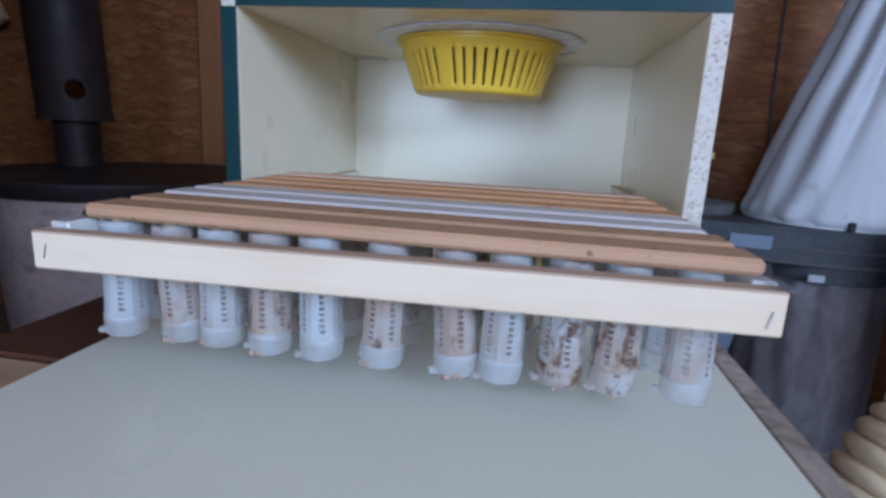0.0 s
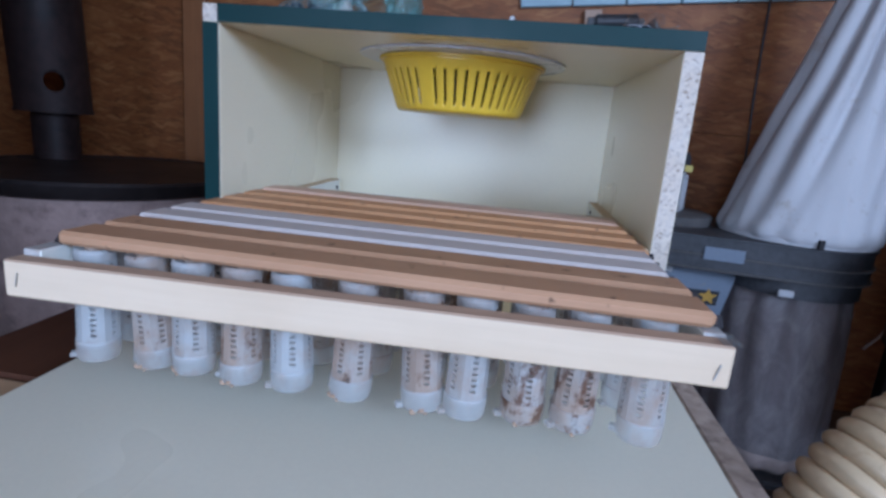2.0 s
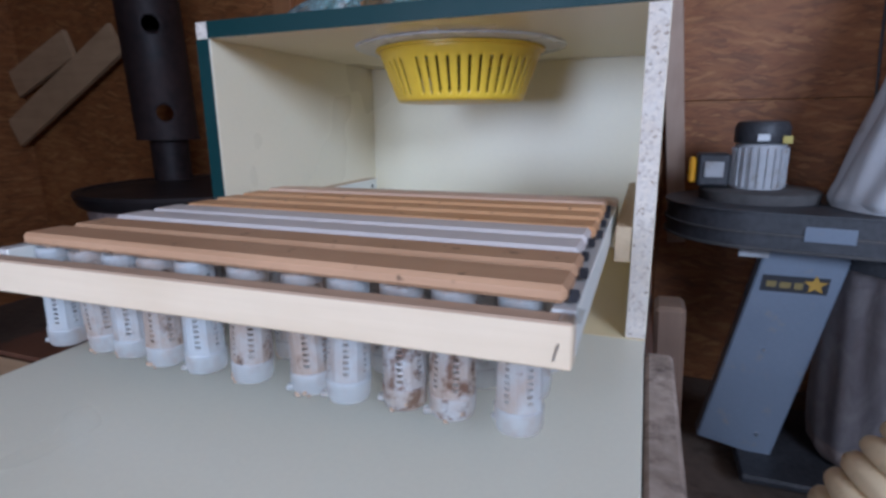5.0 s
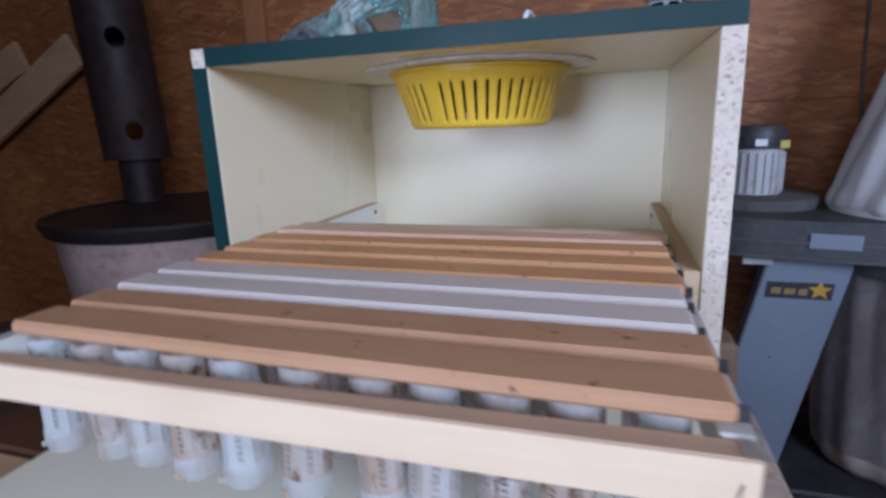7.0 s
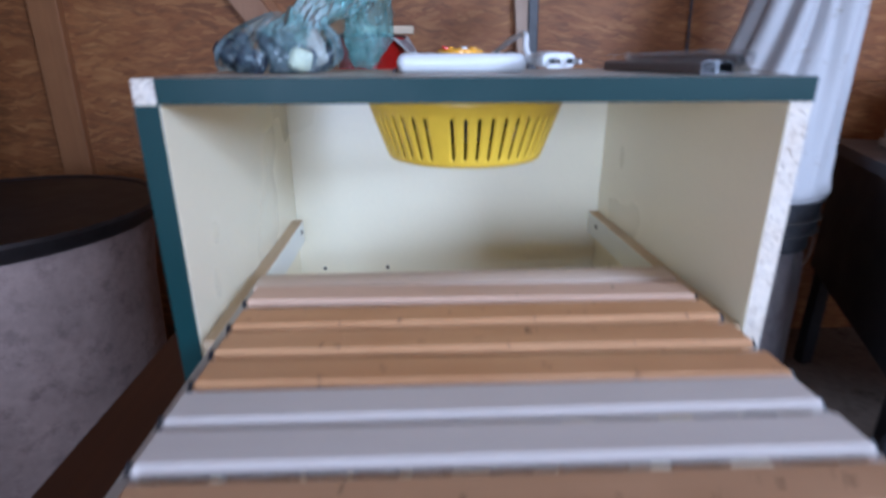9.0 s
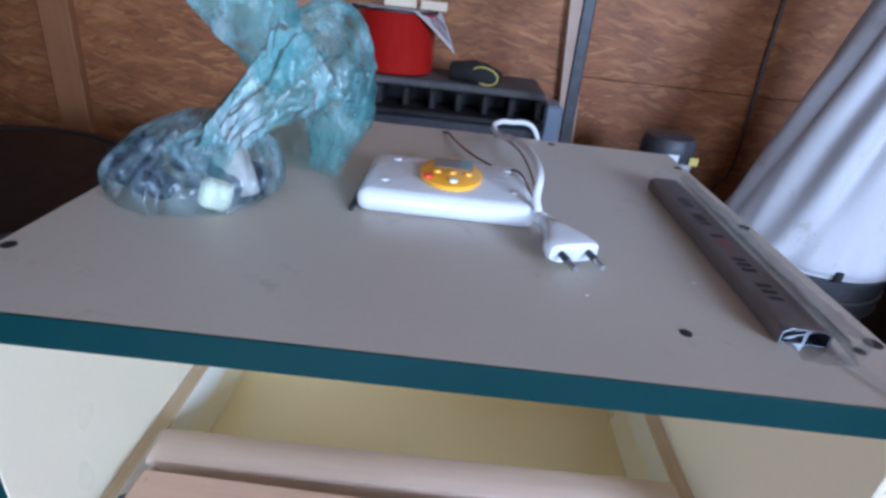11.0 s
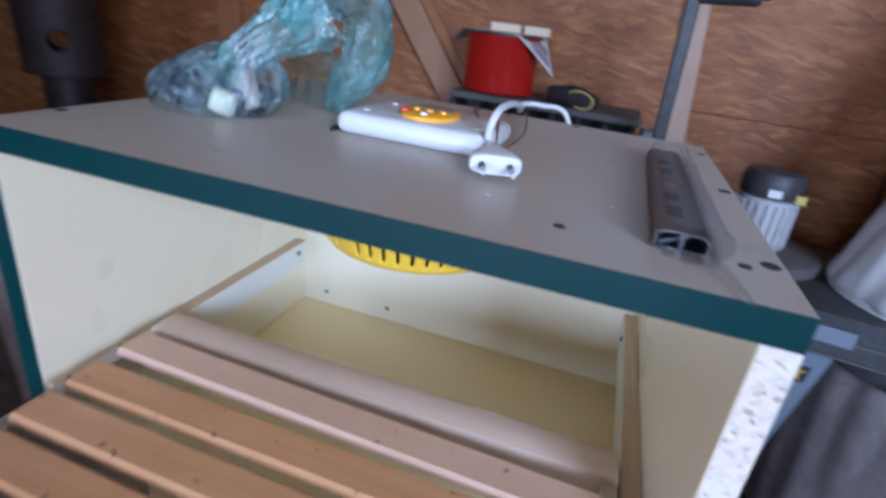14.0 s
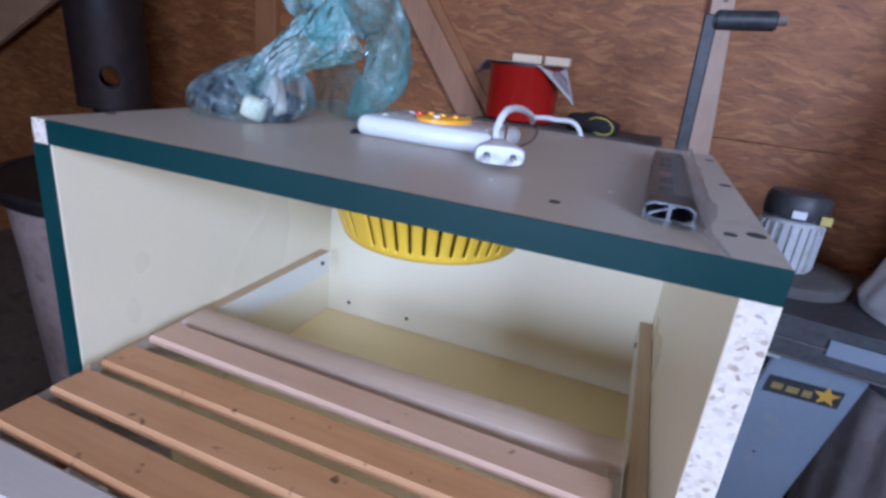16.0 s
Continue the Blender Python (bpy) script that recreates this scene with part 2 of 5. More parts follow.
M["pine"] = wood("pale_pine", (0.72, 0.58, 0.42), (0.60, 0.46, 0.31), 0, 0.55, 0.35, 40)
M["pine_top"] = wood("darker_pine", (0.52, 0.37, 0.26), (0.38, 0.25, 0.17), 0, 0.6, 0.35, 50)
M["back_pine"] = wood("washed_pine", (0.67, 0.53, 0.43), (0.54, 0.41, 0.31), 0, 0.6, 0.3, 45)
M["strip"] = surface("pale_strip", (0.48, 0.46, 0.44), 0.08, 150, 20, 0.45, 0, 0.1, dirt=0.25, dirt_colour=(0.45, 0.35, 0.27))
M["rail"] = surface("rail_laminate", (0.74, 0.74, 0.68), 0.04, 200, 8, 0.36, 0, 0.05)
M["rail_raw"] = wood("rail_raw_edge", (0.60, 0.46, 0.30), (0.42, 0.29, 0.17), 1, 0.7, 0.3, 70)
M["cage"] = cage_plastic("cage_plastic", 0.95)
M["cage_brown"] = cage_plastic("propolis_cage_plastic", 0.6, 0.28, 0.17)
M["cage_clean"] = cage_plastic("cage_plastic_clean", 0.6, 0.50)
M["cage_waxy"] = cage_plastic("waxy_cage_plastic", 0.9, 0.40, 0.07)
M["crumb"] = surface("brown_wax_crumb", (0.40, 0.28, 0.19), 0.25, 300, 80, 0.6, 0, 0.4)
M["wax"] = surface("dark_wax", (0.26, 0.19, 0.14), 0.3, 300, 60, 0.5, 0, 0.4)
M["yellow"] = surface("yellow_plastic", (0.70, 0.46, 0.035), 0.06, 120, 10, 0.35, 0, 0.05)
M["white"] = surface("white_plastic", (0.66, 0.67, 0.68), 0.03, 200, 12, 0.3, 0, 0.03)
M["amber"] = surface("amber_plastic", (0.85, 0.40, 0.02), 0.06, 150, 20, 0.3, 0, 0.04)
M["lcd"] = surface("lcd_grey", (0.16, 0.18, 0.16), 0.06, 150, 20, 0.15, 0, 0.0)
M["red"] = surface("red_enamel", (0.36, 0.012, 0.008), 0.08, 60, 9, 0.16, 0, 0.03)
M["red_btn"] = surface("red_plastic", (0.75, 0.03, 0.02), 0.05, 60, 9, 0.3, 0, 0.0)
M["black"] = surface("black_plastic", (0.018, 0.018, 0.022), 0.3, 90, 8, 0.5, 0, 0.1)
M["dark"] = surface("dark_metal", (0.035, 0.033, 0.035), 0.3, 60, 8, 0.5, 0.6, 0.2)
M["steel"] = surface("steel", (0.5, 0.5, 0.5), 0.1, 150, 12, 0.32, 1.0, 0.05)
M["iron"] = surface("sooty_iron", (0.014, 0.010, 0.011), 0.4, 40, 5, 0.6, 0.2, 0.3, tint=(0.026, 0.015, 0.014))
M["plate_iron"] = surface("stove_plate_iron", (0.035, 0.028, 0.028), 0.4, 30, 4, 0.48, 0.5, 0.3)
M["limewash"] = surface("stained_limewash", (0.29, 0.205, 0.18), 0.22, 45, 7, 0.85, 0, 0.6, dirt=0.4, dirt_colour=(0.16, 0.108, 0.098), dist=0.004)
M["iron"].node_tree.nodes["Principled BSDF"].inputs["Specular IOR Level"].default_value = 0.3
M["plate_iron"].node_tree.nodes["Principled BSDF"].inputs["Specular IOR Level"].default_value = 0.3
M["osb"] = osb("strand_board", [(0.060, 0.014, 0.003), (0.190, 0.053, 0.011), (0.285, 0.090, 0.020), (0.53, 0.245, 0.085)])
M["batten"] = wood("wall_batten", (0.30, 0.125, 0.045), (0.21, 0.08, 0.028), 2, 0.65, 0.4, 35)
M["brace"] = wood("brown_brace", (0.36, 0.19, 0.105), (0.25, 0.115, 0.06), 2, 0.65, 0.4, 35)
M["plank"] = wood("rough_tan_plank", (0.46, 0.29, 0.16), (0.32, 0.185, 0.095), 0, 0.7, 0.4, 25)
M["post"] = wood("pale_post", (0.50, 0.36, 0.27), (0.38, 0.25, 0.175), 2, 0.65, 0.4, 35)
M["weathered"] = surface("weathered_board", (0.30, 0.23, 0.18), 0.3, 60, 9, 0.8, 0, 0.4, stretch=(1, 1, 0.2), dirt=0.4, dirt_colour=(0.09, 0.06, 0.05), tint=(0.42, 0.34, 0.28))
M["bench"] = wood("dark_bench_wood", (0.095, 0.038, 0.02), (0.045, 0.018, 0.011), 1, 0.5, 0.4, 25)
M["bench_pale"] = wood("pale_bench_wood", (0.46, 0.31, 0.18), (0.30, 0.18, 0.10), 0, 0.65, 0.4, 25)
M["worn"] = wood("worn_brown_wood", (0.17, 0.105, 0.07), (0.08, 0.048, 0.032), 2, 0.75, 0.4, 25)
M["floor"] = surface("dusty_floor", (0.14, 0.10, 0.075), 0.3, 40, 3, 0.85, 0, 0.4, dirt=0.3, dirt_colour=(0.05, 0.035, 0.025))
M["ceil"] = wood("ceiling_boards", (0.40, 0.27, 0.16), (0.26, 0.15, 0.08), 0, 0.7, 0.4, 12)
M["machine"] = surface("grey_blue_paint", (0.17, 0.20, 0.25), 0.08, 150, 6, 0.4, 0, 0.05, dirt=0.1, dirt_colour=(0.24, 0.22, 0.2))
M["machine_lt"] = surface("pale_grey_paint", (0.42, 0.42, 0.43), 0.12, 120, 12, 0.5, 0, 0.08, dirt=0.35, dirt_colour=(0.30, 0.27, 0.24))
M["housing"] = surface("dusty_black_steel", (0.028, 0.029, 0.034), 0.35, 80, 6, 0.5, 0.1, 0.1, tint=(0.05, 0.05, 0.055))
M["dusty"] = surface("dusty_black_top", (0.085, 0.078, 0.075), 0.3, 70, 7, 0.75, 0, 0.15)
M["dust"] = surface("wood_dust", (0.34, 0.27, 0.245), 0.12, 90, 9, 0.9, 0, 0.2)
M["cloth"] = surface("grey_filter_cloth", (0.50, 0.49, 0.50), 0.06, 400, 6, 0.9, 0, 0.2, dirt=0.15, dirt_colour=(0.36, 0.32, 0.29))
M["hose"] = surface("cream_hose", (0.56, 0.43, 0.27), 0.1, 90, 10, 0.5, 0, 0.1, dirt=0.2, dirt_colour=(0.40, 0.28, 0.16))
M["bag"] = film_plastic("teal_film", (0.30, 0.78, 0.79), 0.74, 0.22, 12, (0.86, 0.95, 0.97), relief=0.3, gloss=0.8, spread=0.24)
M["clear_film"] = film_plastic("clear_film", (0.80, 0.80, 0.82), 0.97, 0.2, 45, relief=0.1, gloss=0.35, spread=0.03)
M["flap_film"] = film_plastic("dull_wrap_film", (0.42, 0.42, 0.45), 0.72, 0.25, 40, (0.55, 0.57, 0.62), gloss=0.8)
M["veil"] = film_plastic("thin_film", (0.55, 0.86, 0.84), 0.95, 0.25, 30, (0.72, 0.93, 0.95), gloss=0.3, spread=0.05)
M["pouch"] = film_plastic("pouch_film", (0.55, 0.84, 0.88), 0.84, 0.22, 30, gloss=0.6, spread=0.16)
M["smoke_film"] = film_plastic("dusty_clear_film", (0.42, 0.37, 0.38), 0.34, 0.3, 9, (0.48, 0.43, 0.42))
M["junk"] = surface("dark_junk", (0.010, 0.010, 0.022), 0.5, 60, 30, 0.35, 0, 0.2, tint=(0.028, 0.026, 0.045))
M["pale_junk"] = surface("dull_pink_piece", (0.42, 0.35, 0.31), 0.15, 120, 30, 0.6, 0, 0.1)
M["ivory"] = surface("ivory_lump", (0.66, 0.59, 0.43), 0.08, 120, 30, 0.5, 0, 0.1)
M["alu"] = surface("brown_anodised", (0.15, 0.122, 0.112), 0.12, 200, 14, 0.58, 0.0, 0.05)
M["alu_raw"] = surface("cut_aluminium", (0.16, 0.165, 0.18), 0.1, 300, 40, 0.3, 0.9, 0.1)
M["print"] = surface("dark_print", (0.018, 0.015, 0.018), 0.1, 100, 10, 0.85, 0, 0.0)
M["print_red"] = surface("red_print", (0.24, 0.05, 0.04), 0.1, 100, 10, 0.5, 0, 0.0)
M["paper"] = surface("newsprint", (0.55, 0.53, 0.50), 0.08, 200, 25, 0.85, 0, 0.05)
M["paper_ink"] = surface("newsprint_picture", (0.16, 0.14, 0.15), 0.5, 160, 60, 0.85, 0, 0.0, tint=(0.32, 0.26, 0.26))
M["wire"] = surface("brown_wire", (0.16, 0.075, 0.045), 0.1, 100, 10, 0.45, 0, 0.0)
M["glove"] = surface("black_glove", (0.015, 0.014, 0.014), 0.3, 90, 20, 0.8, 0, 0.3)
M["glove_rim"] = surface("yellow_trim", (0.50, 0.40, 0.10), 0.1, 200, 20, 0.7, 0, 0.1)
M["blue_board"] = surface("pale_blue_paint", (0.33, 0.46, 0.52), 0.08, 80, 5, 0.45, 0, 0.08)
M["badge_yellow"] = surface("faded_yellow_print", (0.42, 0.24, 0.03), 0.1, 150, 20, 0.5)
M["badge_dull"] = surface("dull_yellow_print", (0.22, 0.16, 0.05), 0.15, 150, 20, 0.5)
M["card"] = surface("brown_card", (0.50, 0.42, 0.35), 0.1, 70, 8, 0.8, 0, 0.1, shuffle=True)
M["table_top"] = surface("dark_table_top", (0.07, 0.072, 0.08), 0.15, 80, 6, 0.4, 0, 0.08)

# ---- mesh helpers --------------------------------------------------------


def thing(name, loc, label, category, group="", kind=""):
    e = new(name)
    e.location, e.empty_display_size = loc, 0.05
    return tagged(e, label, category, group, kind)


def root_place(ob):
    p = Vector((0, 0, 0))
    while ob is not None:
        p += ob.location
        ob = ob.parent
    return p


def mesh_of(name, bm, material, smooth):
    me = bpy.data.meshes.new(name)
    bmesh.ops.recalc_face_normals(bm, faces=bm.faces)
    if smooth:
        for f in bm.faces:
            f.smooth = True
    bm.to_mesh(me)
    bm.free()
    for m in material if isinstance(material, (list, tuple)) else [material]:
        me.materials.append(m)
    if smooth and smooth is not True:
        me.set_sharp_from_angle(angle=radians(smooth))
    return me


def part(name, bm, material, parent, label="", smooth=35):
    """Links a bmesh, given in world coordinates, as one mesh under a thing or a part."""
    at = root_place(parent)
    bmesh.ops.translate(bm, vec=-at, verts=bm.verts)
    ob = new(name, mesh_of(name, bm, material, smooth))
    ob.parent = parent
    return tagged(ob, label)


def solo(name, bm, material, label, category, group="", kind="", smooth=35, at=None):
    """A thing that is one mesh; its origin at the middle of its base."""
    xs = [v.co for v in bm.verts]
    lo = Vector([min(c[i] for c in xs) for i in range(3)])
    hi = Vector([max(c[i] for c in xs) for i in range(3)])
    o = Vector(at) if at else Vector(((lo.x + hi.x) / 2, (lo.y + hi.y) / 2, lo.z))
    bmesh.ops.translate(bm, vec=-o, verts=bm.verts)
    ob = new(name, mesh_of(name, bm, material, smooth))
    ob.location = o
    return tagged(ob, label, category, group, kind)


def box(x0, x1, y0, y1, z0, z1, bev=0.0, bm=None, seg=1):
    own = bmesh.new()
    bmesh.ops.create_cube(own, size=1)
    bmesh.ops.scale(own, vec=(x1 - x0, y1 - y0, z1 - z0), verts=own.verts)
    bmesh.ops.translate(own, vec=((x0 + x1) / 2, (y0 + y1) / 2, (z0 + z1) / 2), verts=own.verts)
    if bev:
        bmesh.ops.bevel(own, geom=own.edges[:], offset=bev, segments=seg, affect="EDGES", profile=0.5)
    return join(bm, own)


def join(bm, own):
    if bm is None:
        return own
    me = bpy.data.meshes.new("tmp")
    own.to_mesh(me)
    own.free()
    bm.from_mesh(me)
    bpy.data.meshes.remove(me)
    return bm


def plank(p, q, width, thick, bev=0.002, bm=None, up=(0, 1, 0)):
    """A board from p to q; its thickness along up."""
    p, q, up = Vector(p), Vector(q), Vector(up)
    d = (q - p).normalized()
    side = d.cross(up).normalized()
    up = side.cross(d).normalized()
    own = box(-width / 2, width / 2, -thick / 2, thick / 2, 0, (q - p).length, bev)
    m = Matrix((side, up, d)).transposed().to_4x4()
    m.translation = p
    bmesh.ops.transform(own, matrix=m, verts=own.verts)
    return join(bm, own)


def lathe(profile, n=32, at=(0, 0, 0), bm=None, wobble=None):
    """A surface of revolution about z from (r, z) pairs."""
    own = bmesh.new()
    rings = []
    for r, z in profile:
        if r < 1e-6:
            rings.append([own.verts.new((at[0], at[1], at[2] + z))])
            continue
        ring = []
        for i in range(n):
            a = 2 * math.pi * i / n
            k = wobble(a, z) if wobble else 1.0
            ring.append(own.verts.new((at[0] + r * k * math.cos(a), at[1] + r * k * math.sin(a), at[2] + z)))
        rings.append(ring)
    for a, b in zip(rings, rings[1:]):
        for i in range(n):
            j = (i + 1) % n
            if len(a) == 1 and len(b) == 1:
                continue
            if len(a) == 1:
                own.faces.new((a[0], b[i], b[j]))
            elif len(b) == 1:
                own.faces.new((a[i], a[j], b[0]))
            else:
                own.faces.new((a[i], a[j], b[j], b[i]))
    return join(bm, own)


def smooth_path(points, steps=8):
    """Catmull-Rom through the points (of any length)."""
    P = [np.array(p, float) for p in points]
    P = [2 * P[0] - P[1], *P, 2 * P[-1] - P[-2]]
    out = []
    for i in range(1, len(P) - 2):
        for k in range(steps):
            t = k / steps
            a, b, c, d = P[i - 1:i + 3]
            out.append(0.5 * (2 * b + (c - a) * t + (2 * a - 5 * b + 4 * c - d) * t * t + (3 * b - a - 3 * c + d) * t ** 3))
    out.append(P[-2])
    return out


def sweep(points, radius, n=10, bm=None, steps=8, cap=True, crumple=None):
    """A tube along a smooth path; radius a number or a function of (u, angle)."""
    path = [Vector(p) for p in smooth_path(points, steps)]
    own = bmesh.new()
    rings = []
    ref = Vector((0, 0, 1))
    t0 = (path[1] - path[0]).normalized()
    side = t0.cross(ref if abs(t0.z) < 0.9 else Vector((1, 0, 0))).normalized()
    for i, p in enumerate(path):
        t = (path[min(i + 1, len(path) - 1)] - path[max(i - 1, 0)]).normalized()
        side = (side - t * side.dot(t)).normalized()
        up = t.cross(side)
        u = i / (len(path) - 1)
        ring = []
        for k in range(n):
            a = 2 * math.pi * k / n
            r = radius(u, a) if callable(radius) else radius
            q = p + (side * math.cos(a) + up * math.sin(a)) * r
            if crumple:
                q = crumple(q, u, a)
            ring.append(own.verts.new(q))
        rings.append(ring)
    for a, b in zip(rings, rings[1:]):
        for k in range(n):
            own.faces.new((a[k], a[(k + 1) % n], b[(k + 1) % n], b[k]))
    if cap:
        own.faces.new(rings[0])
        own.faces.new(rings[-1])
    return join(bm, own)


def rod(p, q, r, n=12, bm=None):
    p, q = Vector(p), Vector(q)
    return sweep([p, (p + q) / 2, q], r, n, bm, 1)


def paint(bm, rule):
    """Material index of each face from its normal and middle."""
    bm.normal_update()
    for f in bm.faces:
        f.material_index = rule(f.normal, f.calc_center_median())
    return bm


# ---- the shed ------------------------------------------------------------
TOP = 1.10
part_gap = 0.004


def shed():
    fl = solo("floor", box(X0, X1, Y0, Y1, FLOOR - 0.1, FLOOR), M["floor"], "dusty dark wooden shed floor", "floor", kind="structure")
    solo("ceiling", box(X0, X1, Y0, Y1, CEIL, CEIL + 0.1), M["ceil"], "brown boarded shed ceiling", "ceiling", kind="structure")
    north = solo("wall_north", box(X0, X1, Y1 + 0.014, Y1 + 0.12, FLOOR, CEIL), M["batten"], "shed wall clad in orange-brown strand board panels", "wall", kind="structure")
    xs = [X0, -1.165, 0.295, X1]
    for i in range(3):
        for z0, z1 in ((FLOOR, 1.046), (1.046, CEIL)):
            if i < 2 and z0 == FLOOR:
                z1 = CEIL
            elif i < 2:
                continue
            part("osb_panel", box(xs[i] + part_gap / 2, xs[i + 1] - part_gap / 2, Y1, Y1 + 0.012, z0 + 0.001, z1 - 0.001, 0.001), M["osb"], north)
    for name, a in (("wall_west", (X0 - 0.1, X0, Y0 - 0.1, Y1 + 0.12)), ("wall_east", (X1, X1 + 0.1, Y0 - 0.1, Y1 + 0.12))):
        solo(name, box(*a, FLOOR, CEIL), M["osb"], "shed side wall of brown strand board", "wall", kind="structure")
    # Two unseen partitions, added to keep window light off the stove corner
    solo("shade_wall_southwest", box(X0, -0.74, -0.72, -0.62, FLOOR, CEIL), M["osb"], "unseen added strand board partition that shades the stove corner", "wall", kind="structure")
    solo("shade_wall_side", box(-0.84, -0.74, Y0, -0.722, FLOOR, CEIL), M["osb"], "unseen added strand board partition that shades the stove corner", "wall", kind="structure")
    # Unseen wall; its two openings are assumed, to let the added daylight in
    bm, x = None, X0
    for x0, x1, z0, z1 in sorted(ASSUMED_WINDOWS):
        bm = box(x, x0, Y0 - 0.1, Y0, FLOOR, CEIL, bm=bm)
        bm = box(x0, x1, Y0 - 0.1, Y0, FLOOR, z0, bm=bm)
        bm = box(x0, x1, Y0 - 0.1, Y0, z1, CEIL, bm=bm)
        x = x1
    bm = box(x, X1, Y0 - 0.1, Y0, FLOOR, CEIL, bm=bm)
    solo("wall_south", bm, M["osb"], "unseen shed wall of strand board with two assumed window openings", "wall", kind="structure")
    bt = plank((-1.135, Y1 - 0.016, FLOOR), (-1.105, Y1 - 0.016, CEIL), 0.085, 0.03)
    solo("wall_batten", bt, M["batten"], "brown wooden batten nailed upright on strand board", "batten", kind="structure")
    bt = plank((0.352, Y1 - 0.016, 0.6), (0.278, Y1 - 0.016, 1.405), 0.054, 0.03)
    ob = solo("wall_batten", bt, M["post"], "pale wooden batten on the strand board wall", "batten", kind="structure")
    part("nail_head", lathe([(0, -0.001), (0.005, -0.001), (0.005, 0.002), (0, 0.003)], 10, (0.286, Y1 - 0.034, 1.378)), M["dark"], ob)
    pb = plank((-0.262, Y1 - 0.02, 0.90), (-0.917, Y1 - 0.02, 1.80), 0.076, 0.035)
    solo("diagonal_brace", pb, M["brace"], "brown diagonal wooden brace against the strand board", "brace", kind="structure")
    pb = plank((-0.212, Y1 - 0.006, 0.90), (-0.867, Y1 - 0.006, 1.80), 0.05, 0.010)
    solo("thin_brace", pb, M["batten"], "thin brown strip beside the diagonal brace", "brace", kind="structure")
    for p, q, w in (((-2.73, 1.30, 0.962), (-1.95, 1.30, 1.365), 0.14), ((-2.73, 1.34, 1.20), (-2.30, 1.34, 1.37), 0.13)):
        solo("leaning_plank", plank(p, q, w, 0.025), M["plank"], "rough tan plank leaning against the strand board", "plank", "leaning planks")
    sh = thing("blue_panelling", (0.52, Y1, 1.41), "pale blue painted boarding hung slightly askew on the wall", "boarding")
    tilt = Matrix.Translation((0.04, 0, 1.402)) @ Matrix.Rotation(radians(-4.3), 4, "Y")
    for k in range(6):
        pn = box(0.002 + k * 0.17, 0.168 + k * 0.17, Y1 - 0.022, Y1 - 0.001, 0.0, 0.5, 0.003)
        bmesh.ops.transform(pn, matrix=tilt, verts=pn.verts)
        part("board", pn, M["blue_board"], sh)


def cable_on_wall():
    bm = sweep([(0.80, 1.35, 1.9), (0.806, 1.35, 1.5), (0.815, 1.35, 1.2), (0.828, 1.345, 0.95), (0.82, 1.33, 0.84), (0.76, 1.28, 0.79)], 0.004, 8)
    solo("power_cable", bm, M["black"], "thin black cable hanging down the strand board wall", "cable")
    bm = sweep([(1.36, 1.36, 2.1), (1.368, 1.36, 1.5), (1.372, 1.36, 1.1), (1.384, 1.36, 0.85), (1.386, 1.358, 0.6), (1.37, 1.33, 0.46), (1.28, 1.27, 0.40)], 0.0045, 8)
    solo("white_cable", bm, M["white"], "thin white cable hanging down the strand board wall", "cable")


# ---- the incubator cabinet ----------------------------------------------
IN = 0.232  # half of the inner width
OUT = 0.25
BACK = 0.388
BASE = 0.785  # inner floor


